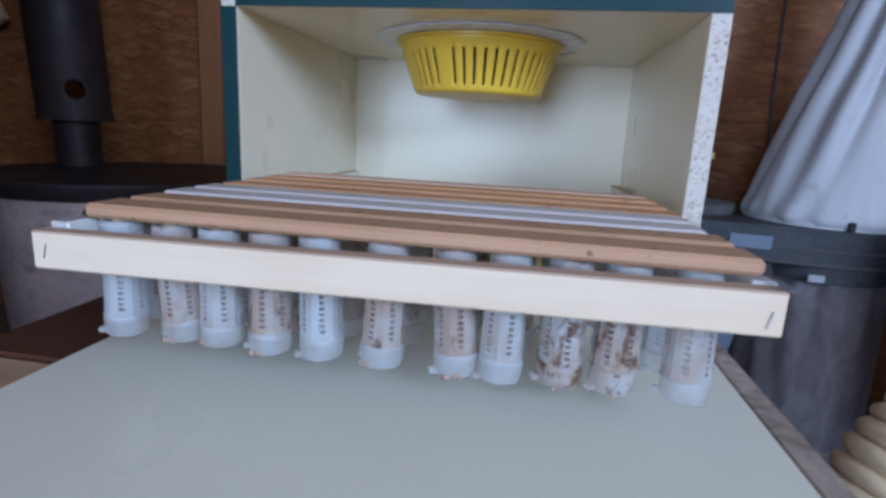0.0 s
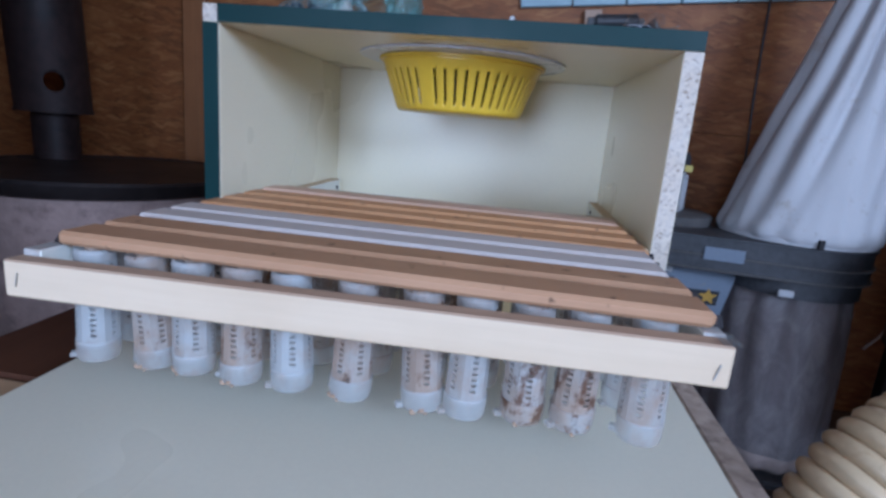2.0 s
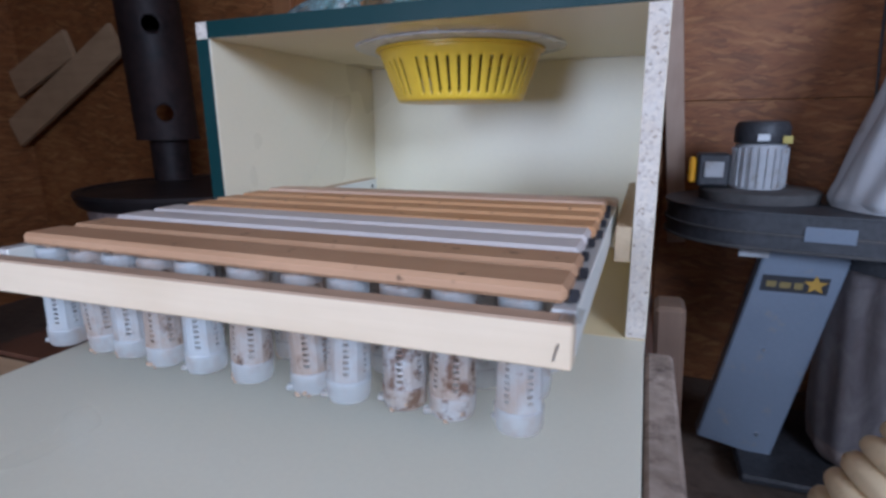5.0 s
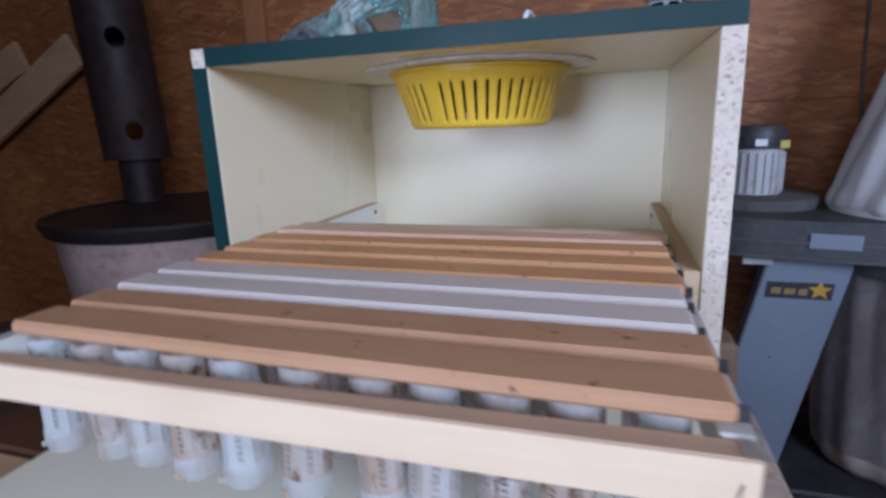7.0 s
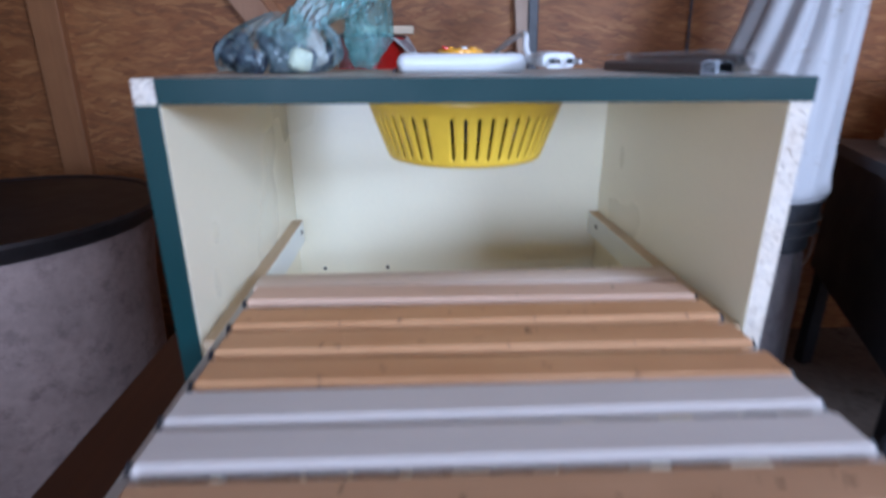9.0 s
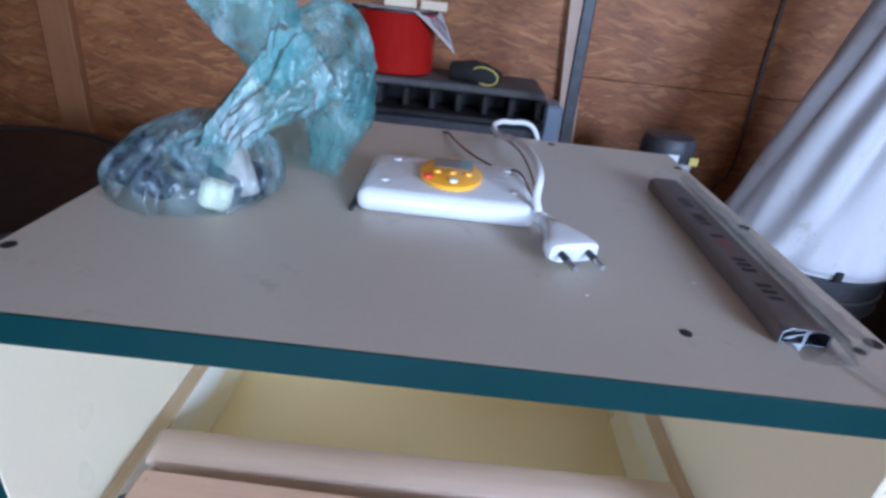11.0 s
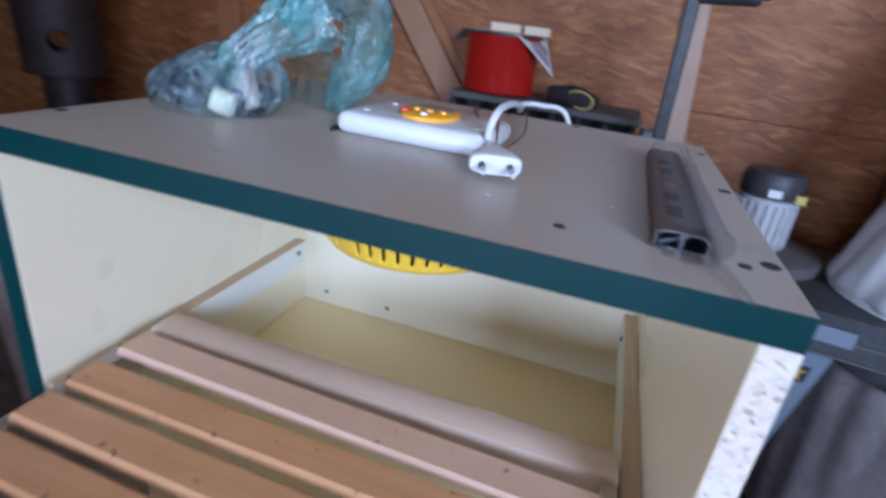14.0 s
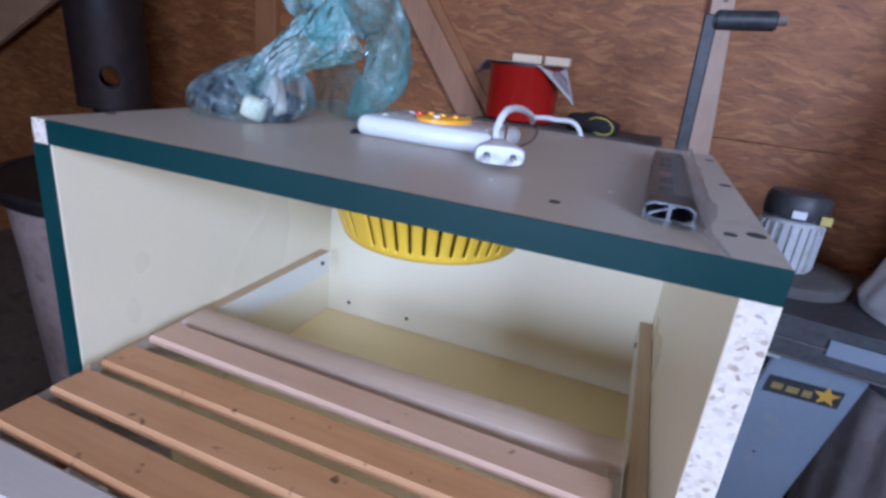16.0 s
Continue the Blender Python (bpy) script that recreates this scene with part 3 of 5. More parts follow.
def basket(cab):
    """Yellow slotted basket upside down under the cabinet's ceiling."""
    cx, cy, z0, z1, r0, r1 = 0.003, 0.190, 1.016, 1.076, 0.083, 0.105
    n, rows = 192, 12
    bm = bmesh.new()
    grid = []
    for j in range(rows + 1):
        u = j / rows
        r = r0 + (r1 - r0) * u
        grid.append([bm.verts.new((cx + r * math.cos(2 * math.pi * i / n), cy + r * math.sin(2 * math.pi * i / n), z0 + (z1 - z0) * u)) for i in range(n)])
    for j in range(rows):
        for i in range(n):
            slot = i % 4 == 1 and 1 <= j <= 8 and (i // 4) % 16 != 1
            if not slot:
                bm.faces.new((grid[j][i], grid[j][(i + 1) % n], grid[j + 1][(i + 1) % n], grid[j + 1][i]))
    # bottom with a rounded rim
    last = grid[0]
    for r, z in ((0.081, 1.0135), (0.077, 1.0125), (0.02, 1.0125)):
        ring = [bm.verts.new((cx + r * math.cos(2 * math.pi * i / n), cy + r * math.sin(2 * math.pi * i / n), z)) for i in range(n)]
        for i in range(n):
            bm.faces.new((last[i], last[(i + 1) % n], ring[(i + 1) % n], ring[i]))
        last = ring
    bm.faces.new(last)
    ob = part("basket", bm, M["yellow"], cab, "yellow slotted plastic basket under the cabinet ceiling", smooth=50)
    md = ob.modifiers.new("wall", "SOLIDIFY")
    md.thickness = 0.0018
    part("basket_rim", lathe([(0.103, 1.074), (0.1085, 1.0745), (0.109, 1.0775), (0.103, 1.078)], 64, (cx, cy, 0)), M["yellow"], ob)
    part("mounting_ring", lathe([(0.0, 1.0785), (0.132, 1.0785), (0.135, 1.0795), (0.135, 1.0815), (0.0, 1.0815)], 64, (cx, cy, 0)), M["white"], ob, "white round mounting plate")
    part("fan_motor", lathe([(0.0, 1.03), (0.03, 1.03), (0.034, 1.034), (0.034, 1.078), (0, 1.078)], 32, (cx, cy, 0)), M["black"], ob, "dark fan motor inside the basket")
    for k in range(5):
        a = 2 * math.pi * k / 5
        bl = box(0.034, 0.075, -0.012, 0.012, -0.001, 0.001)
        bmesh.ops.transform(bl, matrix=Matrix.Translation((cx, cy, 1.05)) @ Matrix.Rotation(a, 4, "Z") @ Matrix.Rotation(0.5, 4, "X"), verts=bl.verts)
        part("fan_blade", bl, M["black"], ob)
    part("screw", lathe([(0, -0.0015), (0.004, -0.001), (0.004, 0), (0, 0)], 10, (-0.016, 0.075, 1.0815)), M["dark"], ob)


def cabinet():
    cab = thing("incubator_cabinet", (0, 0.2, 0.767), "cream-lined chipboard incubator cabinet with green edges, its door down", "cabinet")
    faces = lambda n, c: 0 if abs(n.z) > 0.5 else 1
    tp = paint(box(-OUT, OUT, 0.0015, BACK + 0.03, TOP - 0.018, TOP, 0.0006), lambda n, c: 0 if n.z > 0.5 else 2 if n.z < -0.5 else 1)
    top = part("top_panel", tp, [M["top_face"], M["chip"], M["cream"]], cab, "beige laminated top panel")
    part("edge_band", box(-IN - 0.001, OUT - 0.0005, 0.0, 0.0014, TOP - 0.0178, TOP + 0.0002, 0.0003), M["green"], top, "dark green edge band")
    for s in (-1, 1):
        sd = paint(box(min(s * IN, s * OUT), max(s * IN, s * OUT), 0.0015, BACK + 0.012, BASE, TOP - 0.0182, 0.0006), lambda n, c: 0 if abs(n.x) > 0.5 else 1)
        side = part("side_panel", sd, [M["cream"], M["chip"]], cab)
        if s < 0:
            part("edge_band", box(-OUT + 0.0003, -IN - 0.0003, 0.0, 0.0014, BASE, TOP - 0.0185, 0.0003), M["green"], side, "dark green edge band")
    part("back_panel", box(-IN + 0.0002, IN - 0.0002, BACK, BACK + 0.012, BASE + 0.0002, TOP - 0.0185), M["cream"], cab)
    part("bottom_panel", paint(box(-OUT, OUT, 0.0, BACK + 0.012, BASE - 0.018, BASE - 0.0003, 0.0006), faces), [M["floor_laminate"], M["chip"]], cab)
    door = part("door", paint(box(-OUT - 0.001, OUT - 0.001, -0.400, -0.003, BASE - 0.017, BASE + 0.001, 0.001), faces), [M["door_face"], M["chip"]], cab, "white laminated door folded down flat")
    for x in (-0.17, 0.17):
        part("hinge", box(x - 0.02, x + 0.02, -0.014, -0.001, BASE - 0.0195, BASE - 0.0172), M["steel"], door)
    for s in (-1, 1):
        x0, x1 = (-IN + 0.0003, -IN + 0.015) if s < 0 else (IN - 0.015, IN - 0.0003)
        rl = paint(box(x0, x1, 0.004, 0.362 if s < 0 else BACK - 0.002, 0.858, 0.8915, 0.0008), lambda n, c: 1 if n.z > 0.5 or n.y < -0.5 else 0)
        rail = part("rail", rl, [M["rail"], M["rail_raw"]], cab, "white strip rail with a raw top edge")
        for y in (0.05, 0.345):
            scr = lathe([(0, 0), (0.0035, 0), (0.003, 0.0015), (0, 0.0018)], 10)
            bmesh.ops.transform(scr, matrix=Matrix.Translation((-s * -1 * 0 + (x1 if s < 0 else x0), y, 0.878)) @ Matrix.Rotation(radians(90 if s < 0 else -90), 4, "Y"), verts=scr.verts)
            part("screw", scr, M["dark"], rail)
    for x, z in ((-0.097, 0.804), (-0.195, 0.804)):
        scr = lathe([(0, 0), (0.003, 0), (0.0028, 0.001), (0, 0.0012)], 10)
        bmesh.ops.transform(scr, matrix=Matrix.Translation((x, BACK, z)) @ Matrix.Rotation(radians(90), 4, "X"), verts=scr.verts)
        part("screw", scr, M["dark"], cab)
    for x, y, r in ((0.133, 0.046, 0.0034), (0.242, 0.056, 0.0050), (0.228, 0.047, 0.0035), (0.242, 0.212, 0.0048), (0.242, 0.365, 0.0042), (-0.242, 0.06, 0.0042), (-0.242, 0.22, 0.004), (-0.01, 0.404, 0.005), (0.11, 0.404, 0.004), (-0.14, 0.404, 0.004)):
        part("screw", lathe([(0, 0.0002), (r * 0.6, 0.0003), (r, 0.0004), (r, -0.002), (0, -0.002)], 14, (x, y, TOP)), M["dark"], top)
    for x, y in ((0.16, 0.105), (0.085, 0.075), (0.195, 0.10)):
        part("screw", lathe([(0, 0.0002), (0.0014, 0.0003), (0.0014, -0.001), (0, -0.001)], 8, (x, y, TOP)), M["white"], top, "white paint speck")
    basket(cab)
    return cab


# ---- tray, bars and cages ------------------------------------------------
BAR_FRONT = [-0.2490, -0.208, -0.167, -0.127, -0.091, -0.048, -0.0045, 0.0395]
BAR_YAW = [-1.3, -0.8, -1.0, -0.6, -1.5, -1.0, -0.5, -1.6]
BAR_W = 0.0325
CAGE_X = [-0.185, -0.148, -0.115, -0.079, -0.044, -0.001, 0.041, 0.076, 0.111, 0.144, 0.180]


def tray():
    tr = thing("cage_tray", (0, -0.07, 0.872), "pale pine tray frame pulled half out on its rails", "tray")
    # The board's top edge gets a darker, browner pine than its front
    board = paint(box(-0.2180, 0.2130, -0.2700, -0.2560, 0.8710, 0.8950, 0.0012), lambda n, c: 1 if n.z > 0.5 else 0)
    for v in board.verts:
        v.co.z += 0.006 * v.co.x
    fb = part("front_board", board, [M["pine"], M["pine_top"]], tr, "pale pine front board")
    for x, y in ((0.2055, -0.2706), (-0.2085, -0.2706)):
        bm = rod((x - 0.001, y, 0.877), (x + 0.0012, y, 0.886), 0.0005, 6)
        part("staple", bm, M["steel"], fb)
    part("back_board", box(-0.2135, 0.2135, 0.088, 0.122, 0.866, 0.9035, 0.004, seg=2), M["back_pine"], tr, "whitish back board")
    for s in (-1, 1):
        x0, x1 = (-0.2175, -0.2045) if s < 0 else (0.2005, 0.2130)
        part("side_strip", paint(box(x0, x1, -0.2558, 0.125, 0.8735, 0.8975, 0.0008), lambda n, c: 1 if abs(n.x) > 0.5 else 0), [M["strip"], M["rail"]], tr, "pale side strip with a white face")
    part("plastic_tab", box(0.2060, 0.2165, -0.2705, -0.250, 0.8966, 0.8974, 0.0004), M["clear_film"], tr, "torn clear plastic tab")


def bars():
    made = {}
    rnd = random.Random(2)
    for k, y in enumerate(BAR_FRONT):
        kind = "bar_brown" if k < 2 else "bar_white" if k < 4 else "bar_orange" if k < 7 else "bar_pale"
        label = {"bar_brown": "old brown wooden cage bar lying across the tray", "bar_white": "whitened wooden cage bar lying across the tray", "bar_orange": "orange-brown wooden cage bar lying across the tray", "bar_pale": "pale pinkish wooden cage bar beside the tray's back board"}[kind]
        m = pose(rnd.uniform(-0.002, 0.002), y, 0.8990, 0, 0, BAR_YAW[k])
        if kind not in made:
            e = thing("cage_bar", (0, 0, 0), label, "bar", "bars across the tray")
            part("slat", box(-0.206, 0.2055, 0, BAR_W, 0, 0.0095, 0.0026), M[kind], e)
            for x in (-0.209, 0.2085):
                bm = bmesh.new()
                vs = [bm.verts.new(c) for c in ((x - 0.0025, 0.004, 0.0005), (x + 0.002, 0.004, 0.0005), (x + 0.002, 0.015, 0.0005), (x - 0.0025, 0.015, 0.0005), (x - 0.0025, 0.009, 0.0060), (x + 0.002, 0.009, 0.0060))]
                for f in ((0, 1, 2, 3), (0, 1, 5, 4), (3, 2, 5, 4), (0, 3, 4), (1, 2, 5)):
                    bm.faces.new([vs[i] for i in f])
                part("spacer", bm, M["black"], e, "black spacer on the bar end")
            e.matrix_basis = m
            made[kind] = e
        else:
            copy_thing(made[kind], m)


def cage_shell():
    """Slotted tube of a cage with upright ribs between its rows of slots; top at z = 0."""
    n, rows, r0, r1, h = 48, 36, 0.0120, 0.0132, 0.068
    bm = bmesh.new()
    grid = []
    for j in range(rows + 1):
        u = j / rows
        ring = []
        for i in range(n):
            a = 2 * math.pi * i / n
            r = r0 + (r1 - r0) * u + (0.0007 if i % 8 == 0 else 0)
            ring.append(bm.verts.new((r * math.cos(a), r * math.sin(a), -h * u)))
        grid.append(ring)
    for j in range(rows):
        for i in range(n):
            if i % 8 in (3, 4) and j % 2 == 1 and 5 <= j <= 31:
                continue
            bm.faces.new((grid[j][i], grid[j][(i + 1) % n], grid[j + 1][(i + 1) % n], grid[j + 1][i]))
    return bm


def one_cage(sort):
    label = {"clean": "milky plastic queen cage hanging from a bar", "waxy": "milky plastic queen cage tinted tan, wax crumbs at its foot", "stained": "queen cage of milky plastic heavily blotched with brown propolis"}[sort]
    skin = M[{"clean": "cage", "waxy": "cage_waxy", "stained": "cage_brown"}[sort]]
    e = thing("queen_cage", (0, 0, 0), label, "cage", "cages hanging under the bars")
    ob = part("slotted_tube", cage_shell(), skin, e, smooth=50)
    ob.modifiers.new("wall", "SOLIDIFY").thickness = 0.0009
    part("base_cup", lathe([(0.0, -0.0805), (0.0100, -0.0805), (0.0128, -0.0790), (0.0137, -0.0755), (0.0141, -0.0655), (0.0136, -0.065), (0.0136, -0.068)], 32, (0, 0, 0)), skin if sort == "stained" else M["cage_clean"], e)
    part("lip", box(-0.0175, -0.012, -0.003, 0.003, -0.0795, -0.076, 0.0008), M["cage_clean"], e)
    part("cap", lathe([(0.0, -0.0014), (0.0122, -0.0014), (0.0129, -0.0022), (0.0129, -0.0075), (0.0119, -0.0082)], 32), M["cage_clean"], e, "milky cap")
    part("cell_cup", lathe([(0.0, 0.0012), (0.0058, 0.0012), (0.0062, 0.0004), (0.0062, -0.0013), (0, -0.0013)], 24), M["wax"], e, "brownish wax cell cup")
    if sort != "clean":
        rnd = random.Random(len(sort))
        for k in range(3):
            a, h = rnd.uniform(-2.9, -0.2), rnd.choice((-0.0790, -0.077, -0.074))
            lump = bmesh.new()
            bmesh.ops.create_icosphere(lump, subdivisions=1, radius=rnd.uniform(0.0014, 0.0025))
            for v in lump.verts:
                v.co *= 1 + 0.5 * noise.noise(v.co * 600 + Vector((k, 0, 0)))
            bmesh.ops.translate(lump, vec=(0.0128 * math.cos(a), 0.0128 * math.sin(a), h), verts=lump.verts)
            part("wax_crumb", lump, M["crumb"], e, "brown wax crumb", smooth=True)
    return e


def cages():
    made = {}
    rnd = random.Random(5)
    keep = {2: (0, 1, 3, 5, 6, 8, 10), 3: (1, 2, 4, 7, 9), 4: (0, 3, 6, 8), 5: (0, 1, 2)}
    for k, y in enumerate(BAR_FRONT[:6]):
        for i, x in enumerate(CAGE_X):
            if i not in keep.get(k, range(11)):
                continue
            m = pose(x + rnd.uniform(-0.0015, 0.0015), y + 0.0150, 0.8977, rnd.uniform(-2.5, 2.5), rnd.uniform(-2.5, 2.5), rnd.uniform(-30, 30))
            sort = "stained" if (k == 0 and i in (8, 9)) or (k == 1 and i == 3) else "waxy" if i in (1, 2, 3, 5, 6) or k > 2 else "clean"
            if sort in made:
                copy_thing(made[sort], m)
            else:
                made[sort] = one_cage(sort)
                made[sort].matrix_basis = m


# ---- things on the cabinet ----------------------------------------------


def controller():
    th = thing("thermostat", (0, 0.21, TOP), "white thermostat box with an amber display ring", "thermostat")
    part("case", box(-0.0675, 0.0635, 0.156, 0.250, TOP, TOP + 0.0185, 0.0085, seg=4), M["white"], th, smooth=60)
    for x, y in ((-0.050, 0.181), (-0.046, 0.232), (0.048, 0.182), (0.046, 0.232)):
        part("screw_cap", lathe([(0, 0.0012), (0.003, 0.001), (0.0034, 0), (0, 0)], 12, (x, y, TOP + 0.0184)), M["white"], th)
    cx, cy, z = -0.001, 0.206, TOP + 0.0184
    own = lathe([(0.0, 0.0045), (0.90, 0.0045), (1.0, 0.003), (1.0, 0), (0, 0)], 48)
    bmesh.ops.transform(own, matrix=Matrix.Translation((cx, cy, z)) @ Matrix.Diagonal((0.0245, 0.035, 1, 1)), verts=own.verts)
    ring = part("display_bezel", own, M["amber"], th, "amber oval bezel")
    part("screen", box(-0.015, 0.016, cy + 0.004, cy + 0.027, z + 0.004, z + 0.0052, 0.0006), M["lcd"], ring, "grey display")
    for x in (-0.012, 0.0, 0.012):
        part("button", lathe([(0, 0.0068), (0.003, 0.0064), (0.0034, 0.0045), (0, 0.0045)], 14, (x, cy - 0.008, z)), M["amber"], ring)
    part("button", lathe([(0, 0.0068), (0.0034, 0.0064), (0.0036, 0.0045), (0, 0.0045)], 14, (-0.018, cy - 0.021, z)), M["red_btn"], ring, "red button")
    part("button", lathe([(0, 0.0068), (0.003, 0.0064), (0.0034, 0.0045), (0, 0.0045)], 14, (0.001, cy - 0.026, z)), M["white"], ring, "white button")
    # Black strip stands in for a dark slot left of the case
    part("slot_strip", box(-0.0720, -0.0688, 0.157, 0.239, TOP, TOP + 0.004, 0.0008), M["black"], th, "black strip drawn for the dark slot beside the case")
    for p in (((-0.008, 0.40, TOP + 0.002), (0.002, 0.35, TOP + 0.006), (0.02, 0.30, TOP + 0.008), (0.042, 0.262, TOP + 0.010), (0.055, 0.22, TOP + 0.022), (0.064, 0.18, TOP + 0.012)), ((0.045, 0.405, TOP + 0.002), (0.056, 0.36, TOP + 0.010), (0.066, 0.31, TOP + 0.012), (0.072, 0.26, TOP + 0.006), (0.069, 0.20, TOP + 0.004))):
        part("thin_wire", sweep(p, 0.0011, 6), M["wire"], th, "thin brown sensor wire")


def plug_and_cord():
    th = thing("power_plug", (0.078, 0.12, TOP), "white two-pin mains plug with its white cord", "plug")
    ax = Vector((0.017, -0.05, -0.002)).normalized()
    side = ax.cross(Vector((0, 0, 1))).normalized()
    up = side.cross(ax)
    o = Vector((0.066, 0.150, TOP + 0.013))
    prof = ((0.0, 0.0045, 0.0045), (0.010, 0.0055, 0.005), (0.014, 0.008, 0.007), (0.024, 0.010, 0.0075), (0.034, 0.0165, 0.0072), (0.043, 0.0182, 0.0072), (0.046, 0.017, 0.0065))
    bm = bmesh.new()
    rings = []
    for d, w, h in prof:
        ring = []
        for i in range(24):
            a = 2 * math.pi * i / 24
            c, s = math.cos(a), math.sin(a)
            k = 0.55
            ring.append(bm.verts.new(o + ax * d + side * (w * math.copysign(abs(c) ** k, c)) + up * (h * math.copysign(abs(s) ** k, s))))
        rings.append(ring)
    for a, b in zip(rings, rings[1:]):
        for i in range(24):
            bm.faces.new((a[i], a[(i + 1) % 24], b[(i + 1) % 24], b[i]))
    bm.faces.new(rings[0])
    bm.faces.new(rings[-1])
    part("plug_body", bm, M["white"], th, smooth=50)
    for s in (-1, 1):
        p = o + ax * 0.047 + side * 0.0095 * s
        pin = part("pin", rod(p, p + ax * 0.009, 0.0023, 10), M["black"], th, "sleeved pin")
        part("pin_tip", rod(p + ax * 0.009, p + ax * 0.018, 0.002, 10), M["steel"], pin)
    for k in range(4):
        p = o + ax * (0.0005 - 0.003 * k)
        part("strain_relief", rod(p, p - ax * 0.0018, 0.005 - 0.0004 * k, 12), M["white"], th)
    cord = sweep([o - ax * 0.004, o + Vector((-0.005, 0.012, 0.010)), o + Vector((-0.003, 0.03, 0.024)), o + Vector((-0.004, 0.09, 0.022)), o + Vector((-0.010, 0.17, 0.010)), (0.046, 0.375, TOP + 0.012), (0.043, 0.405, TOP + 0.015), (0.062, 0.43, TOP + 0.014), (0.095, 0.435, TOP + 0.004), (0.11, 0.44, TOP - 0.08), (0.12, 0.47, 0.8)], 0.0030, 10)
    part("cord", cord, M["white"], th, "white mains cord")


def profile_bar():
    """A length of aluminium profile with a printed face, in clear wrap."""
    th = thing("metal_profile", (0.193, 0.16, TOP), "brown aluminium profile with printed marks, in clear wrap", "profile")
    p, q = Vector((0.1955, 0.045, 0)), Vector((0.1985, 0.285, 0))
    d = (q - p).normalized()
    s = Vector((d.y, -d.x, 0))
    L = (q - p).length
    m = Matrix((s, d, Vector((0, 0, 1)))).transposed().to_4x4()
    m.translation = Vector((p.x, p.y, TOP + 0.001))

    def put(name, bm, mat, parent, label="", **kw):
        bmesh.ops.transform(bm, matrix=m, verts=bm.verts)
        return part(name, bm, mat, parent, label, **kw)
    w, h, t = 0.0135, 0.0102, 0.0011
    bm = bmesh.new()
    sec_o = [(-w, 0), (w, 0), (w, h * 0.75), (w * 0.7, h), (-w * 0.7, h), (-w, h * 0.75)]
    sec_i = [(x * (1 - t / w), h / 2 + (z - h / 2) * (1 - 2 * t / h)) for x, z in sec_o]
    vo = [[bm.verts.new((x, y, z)) for x, z in sec] for y in (0, L) for sec in (sec_o, sec_i)]
    k = len(sec_o)
    for i in range(k):
        j = (i + 1) % k
        bm.faces.new((vo[0][i], vo[0][j], vo[2][j], vo[2][i])).material_index = 0
        bm.faces.new((vo[1][i], vo[1][j], vo[3][j], vo[3][i])).material_index = 1
        bm.faces.new((vo[0][i], vo[0][j], vo[1][j], vo[1][i])).material_index = 1
        bm.faces.new((vo[2][i], vo[2][j], vo[3][j], vo[3][i])).material_index = 1
    body = put("extrusion", bm, [M["alu"], M["alu_raw"]], th)
    put("web", box(-0.001, 0.001, 0.0005, L, t, h - t), M["alu_raw"], body)
    put("web", plank((-w * 0.8, 0.001, h * 0.3), (w * 0.2, 0.001, h * 0.85), 0.0012, 0.0012, 0), M["alu_raw"], body)
    rnd = random.Random(3)
    for g, y in enumerate((0.028, 0.062, 0.098, 0.135, 0.170)):
        for c in range(3):
            yy = y + c * 0.0075
            put("printed_mark", box(-0.0075, 0.0015, yy, yy + 0.0042 + rnd.uniform(-0.001, 0.001), h + 0.0001, h + 0.0004), M["print_red"] if g == 2 and c < 2 else M["print"], body, "illegible dark printed mark")

    def crease(q, u, a):
        return q + 0.0022 * Vector(noise.noise_vector(q * 90)) * Vector((1, 0.6, 1)).length
    wrap = sweep([(0.0035, -0.016, 0.0108), (0.0035, 0.05, 0.0112), (0.0035, 0.15, 0.0112), (0.003, L + 0.004, 0.011)], lambda u, a: 0.0135 * (1.0 + 0.16 * math.cos(2 * a)) * (0.92 if u > 0.97 else 1.0) * (1.12 if u < 0.06 else 1), 20, None, 12, False, lambda q, u, a: Vector((q.x, q.y, max(0.0006, min(0.0182, q.z)))) + Vector((1, 1, 0.3)) * 0.002 * noise.noise(q * 120))
    put("clear_wrap", wrap, M["clear_film"], th, "crinkled clear plastic wrap", smooth=True)
    flap = bmesh.new()
    rows = []
    for i in range(25):
        y = -0.014 + (L + 0.02) * i / 24
        rows.append([flap.verts.new((0.011 + 0.020 * j / 6 * (0.55 + 0.45 * i / 24), y, max(0.0008, 0.015 * (1 - j / 6) ** 1.2 + 0.0022 * noise.noise(Vector((j * 0.7, y * 60, 1)))))) for j in range(7)])
    for a, b in zip(rows, rows[1:]):
        for j in range(6):
            flap.faces.new((a[j], a[j + 1], b[j + 1], b[j]))
    put("wrap_flap", flap, M["flap_film"], th, "loose flap of the clear wrap", smooth=True)
    tail = sweep([(0.010, -0.012, 0.004), (0.018, -0.02, 0.003), (0.024, -0.035, 0.001), (0.026, -0.05, 0.001)], lambda u, a: 0.0022 * (1 - 0.5 * u) * (1 + 0.6 * math.cos(2 * a)), 8)
    put("wrap_tail", tail, M["clear_film"], th)


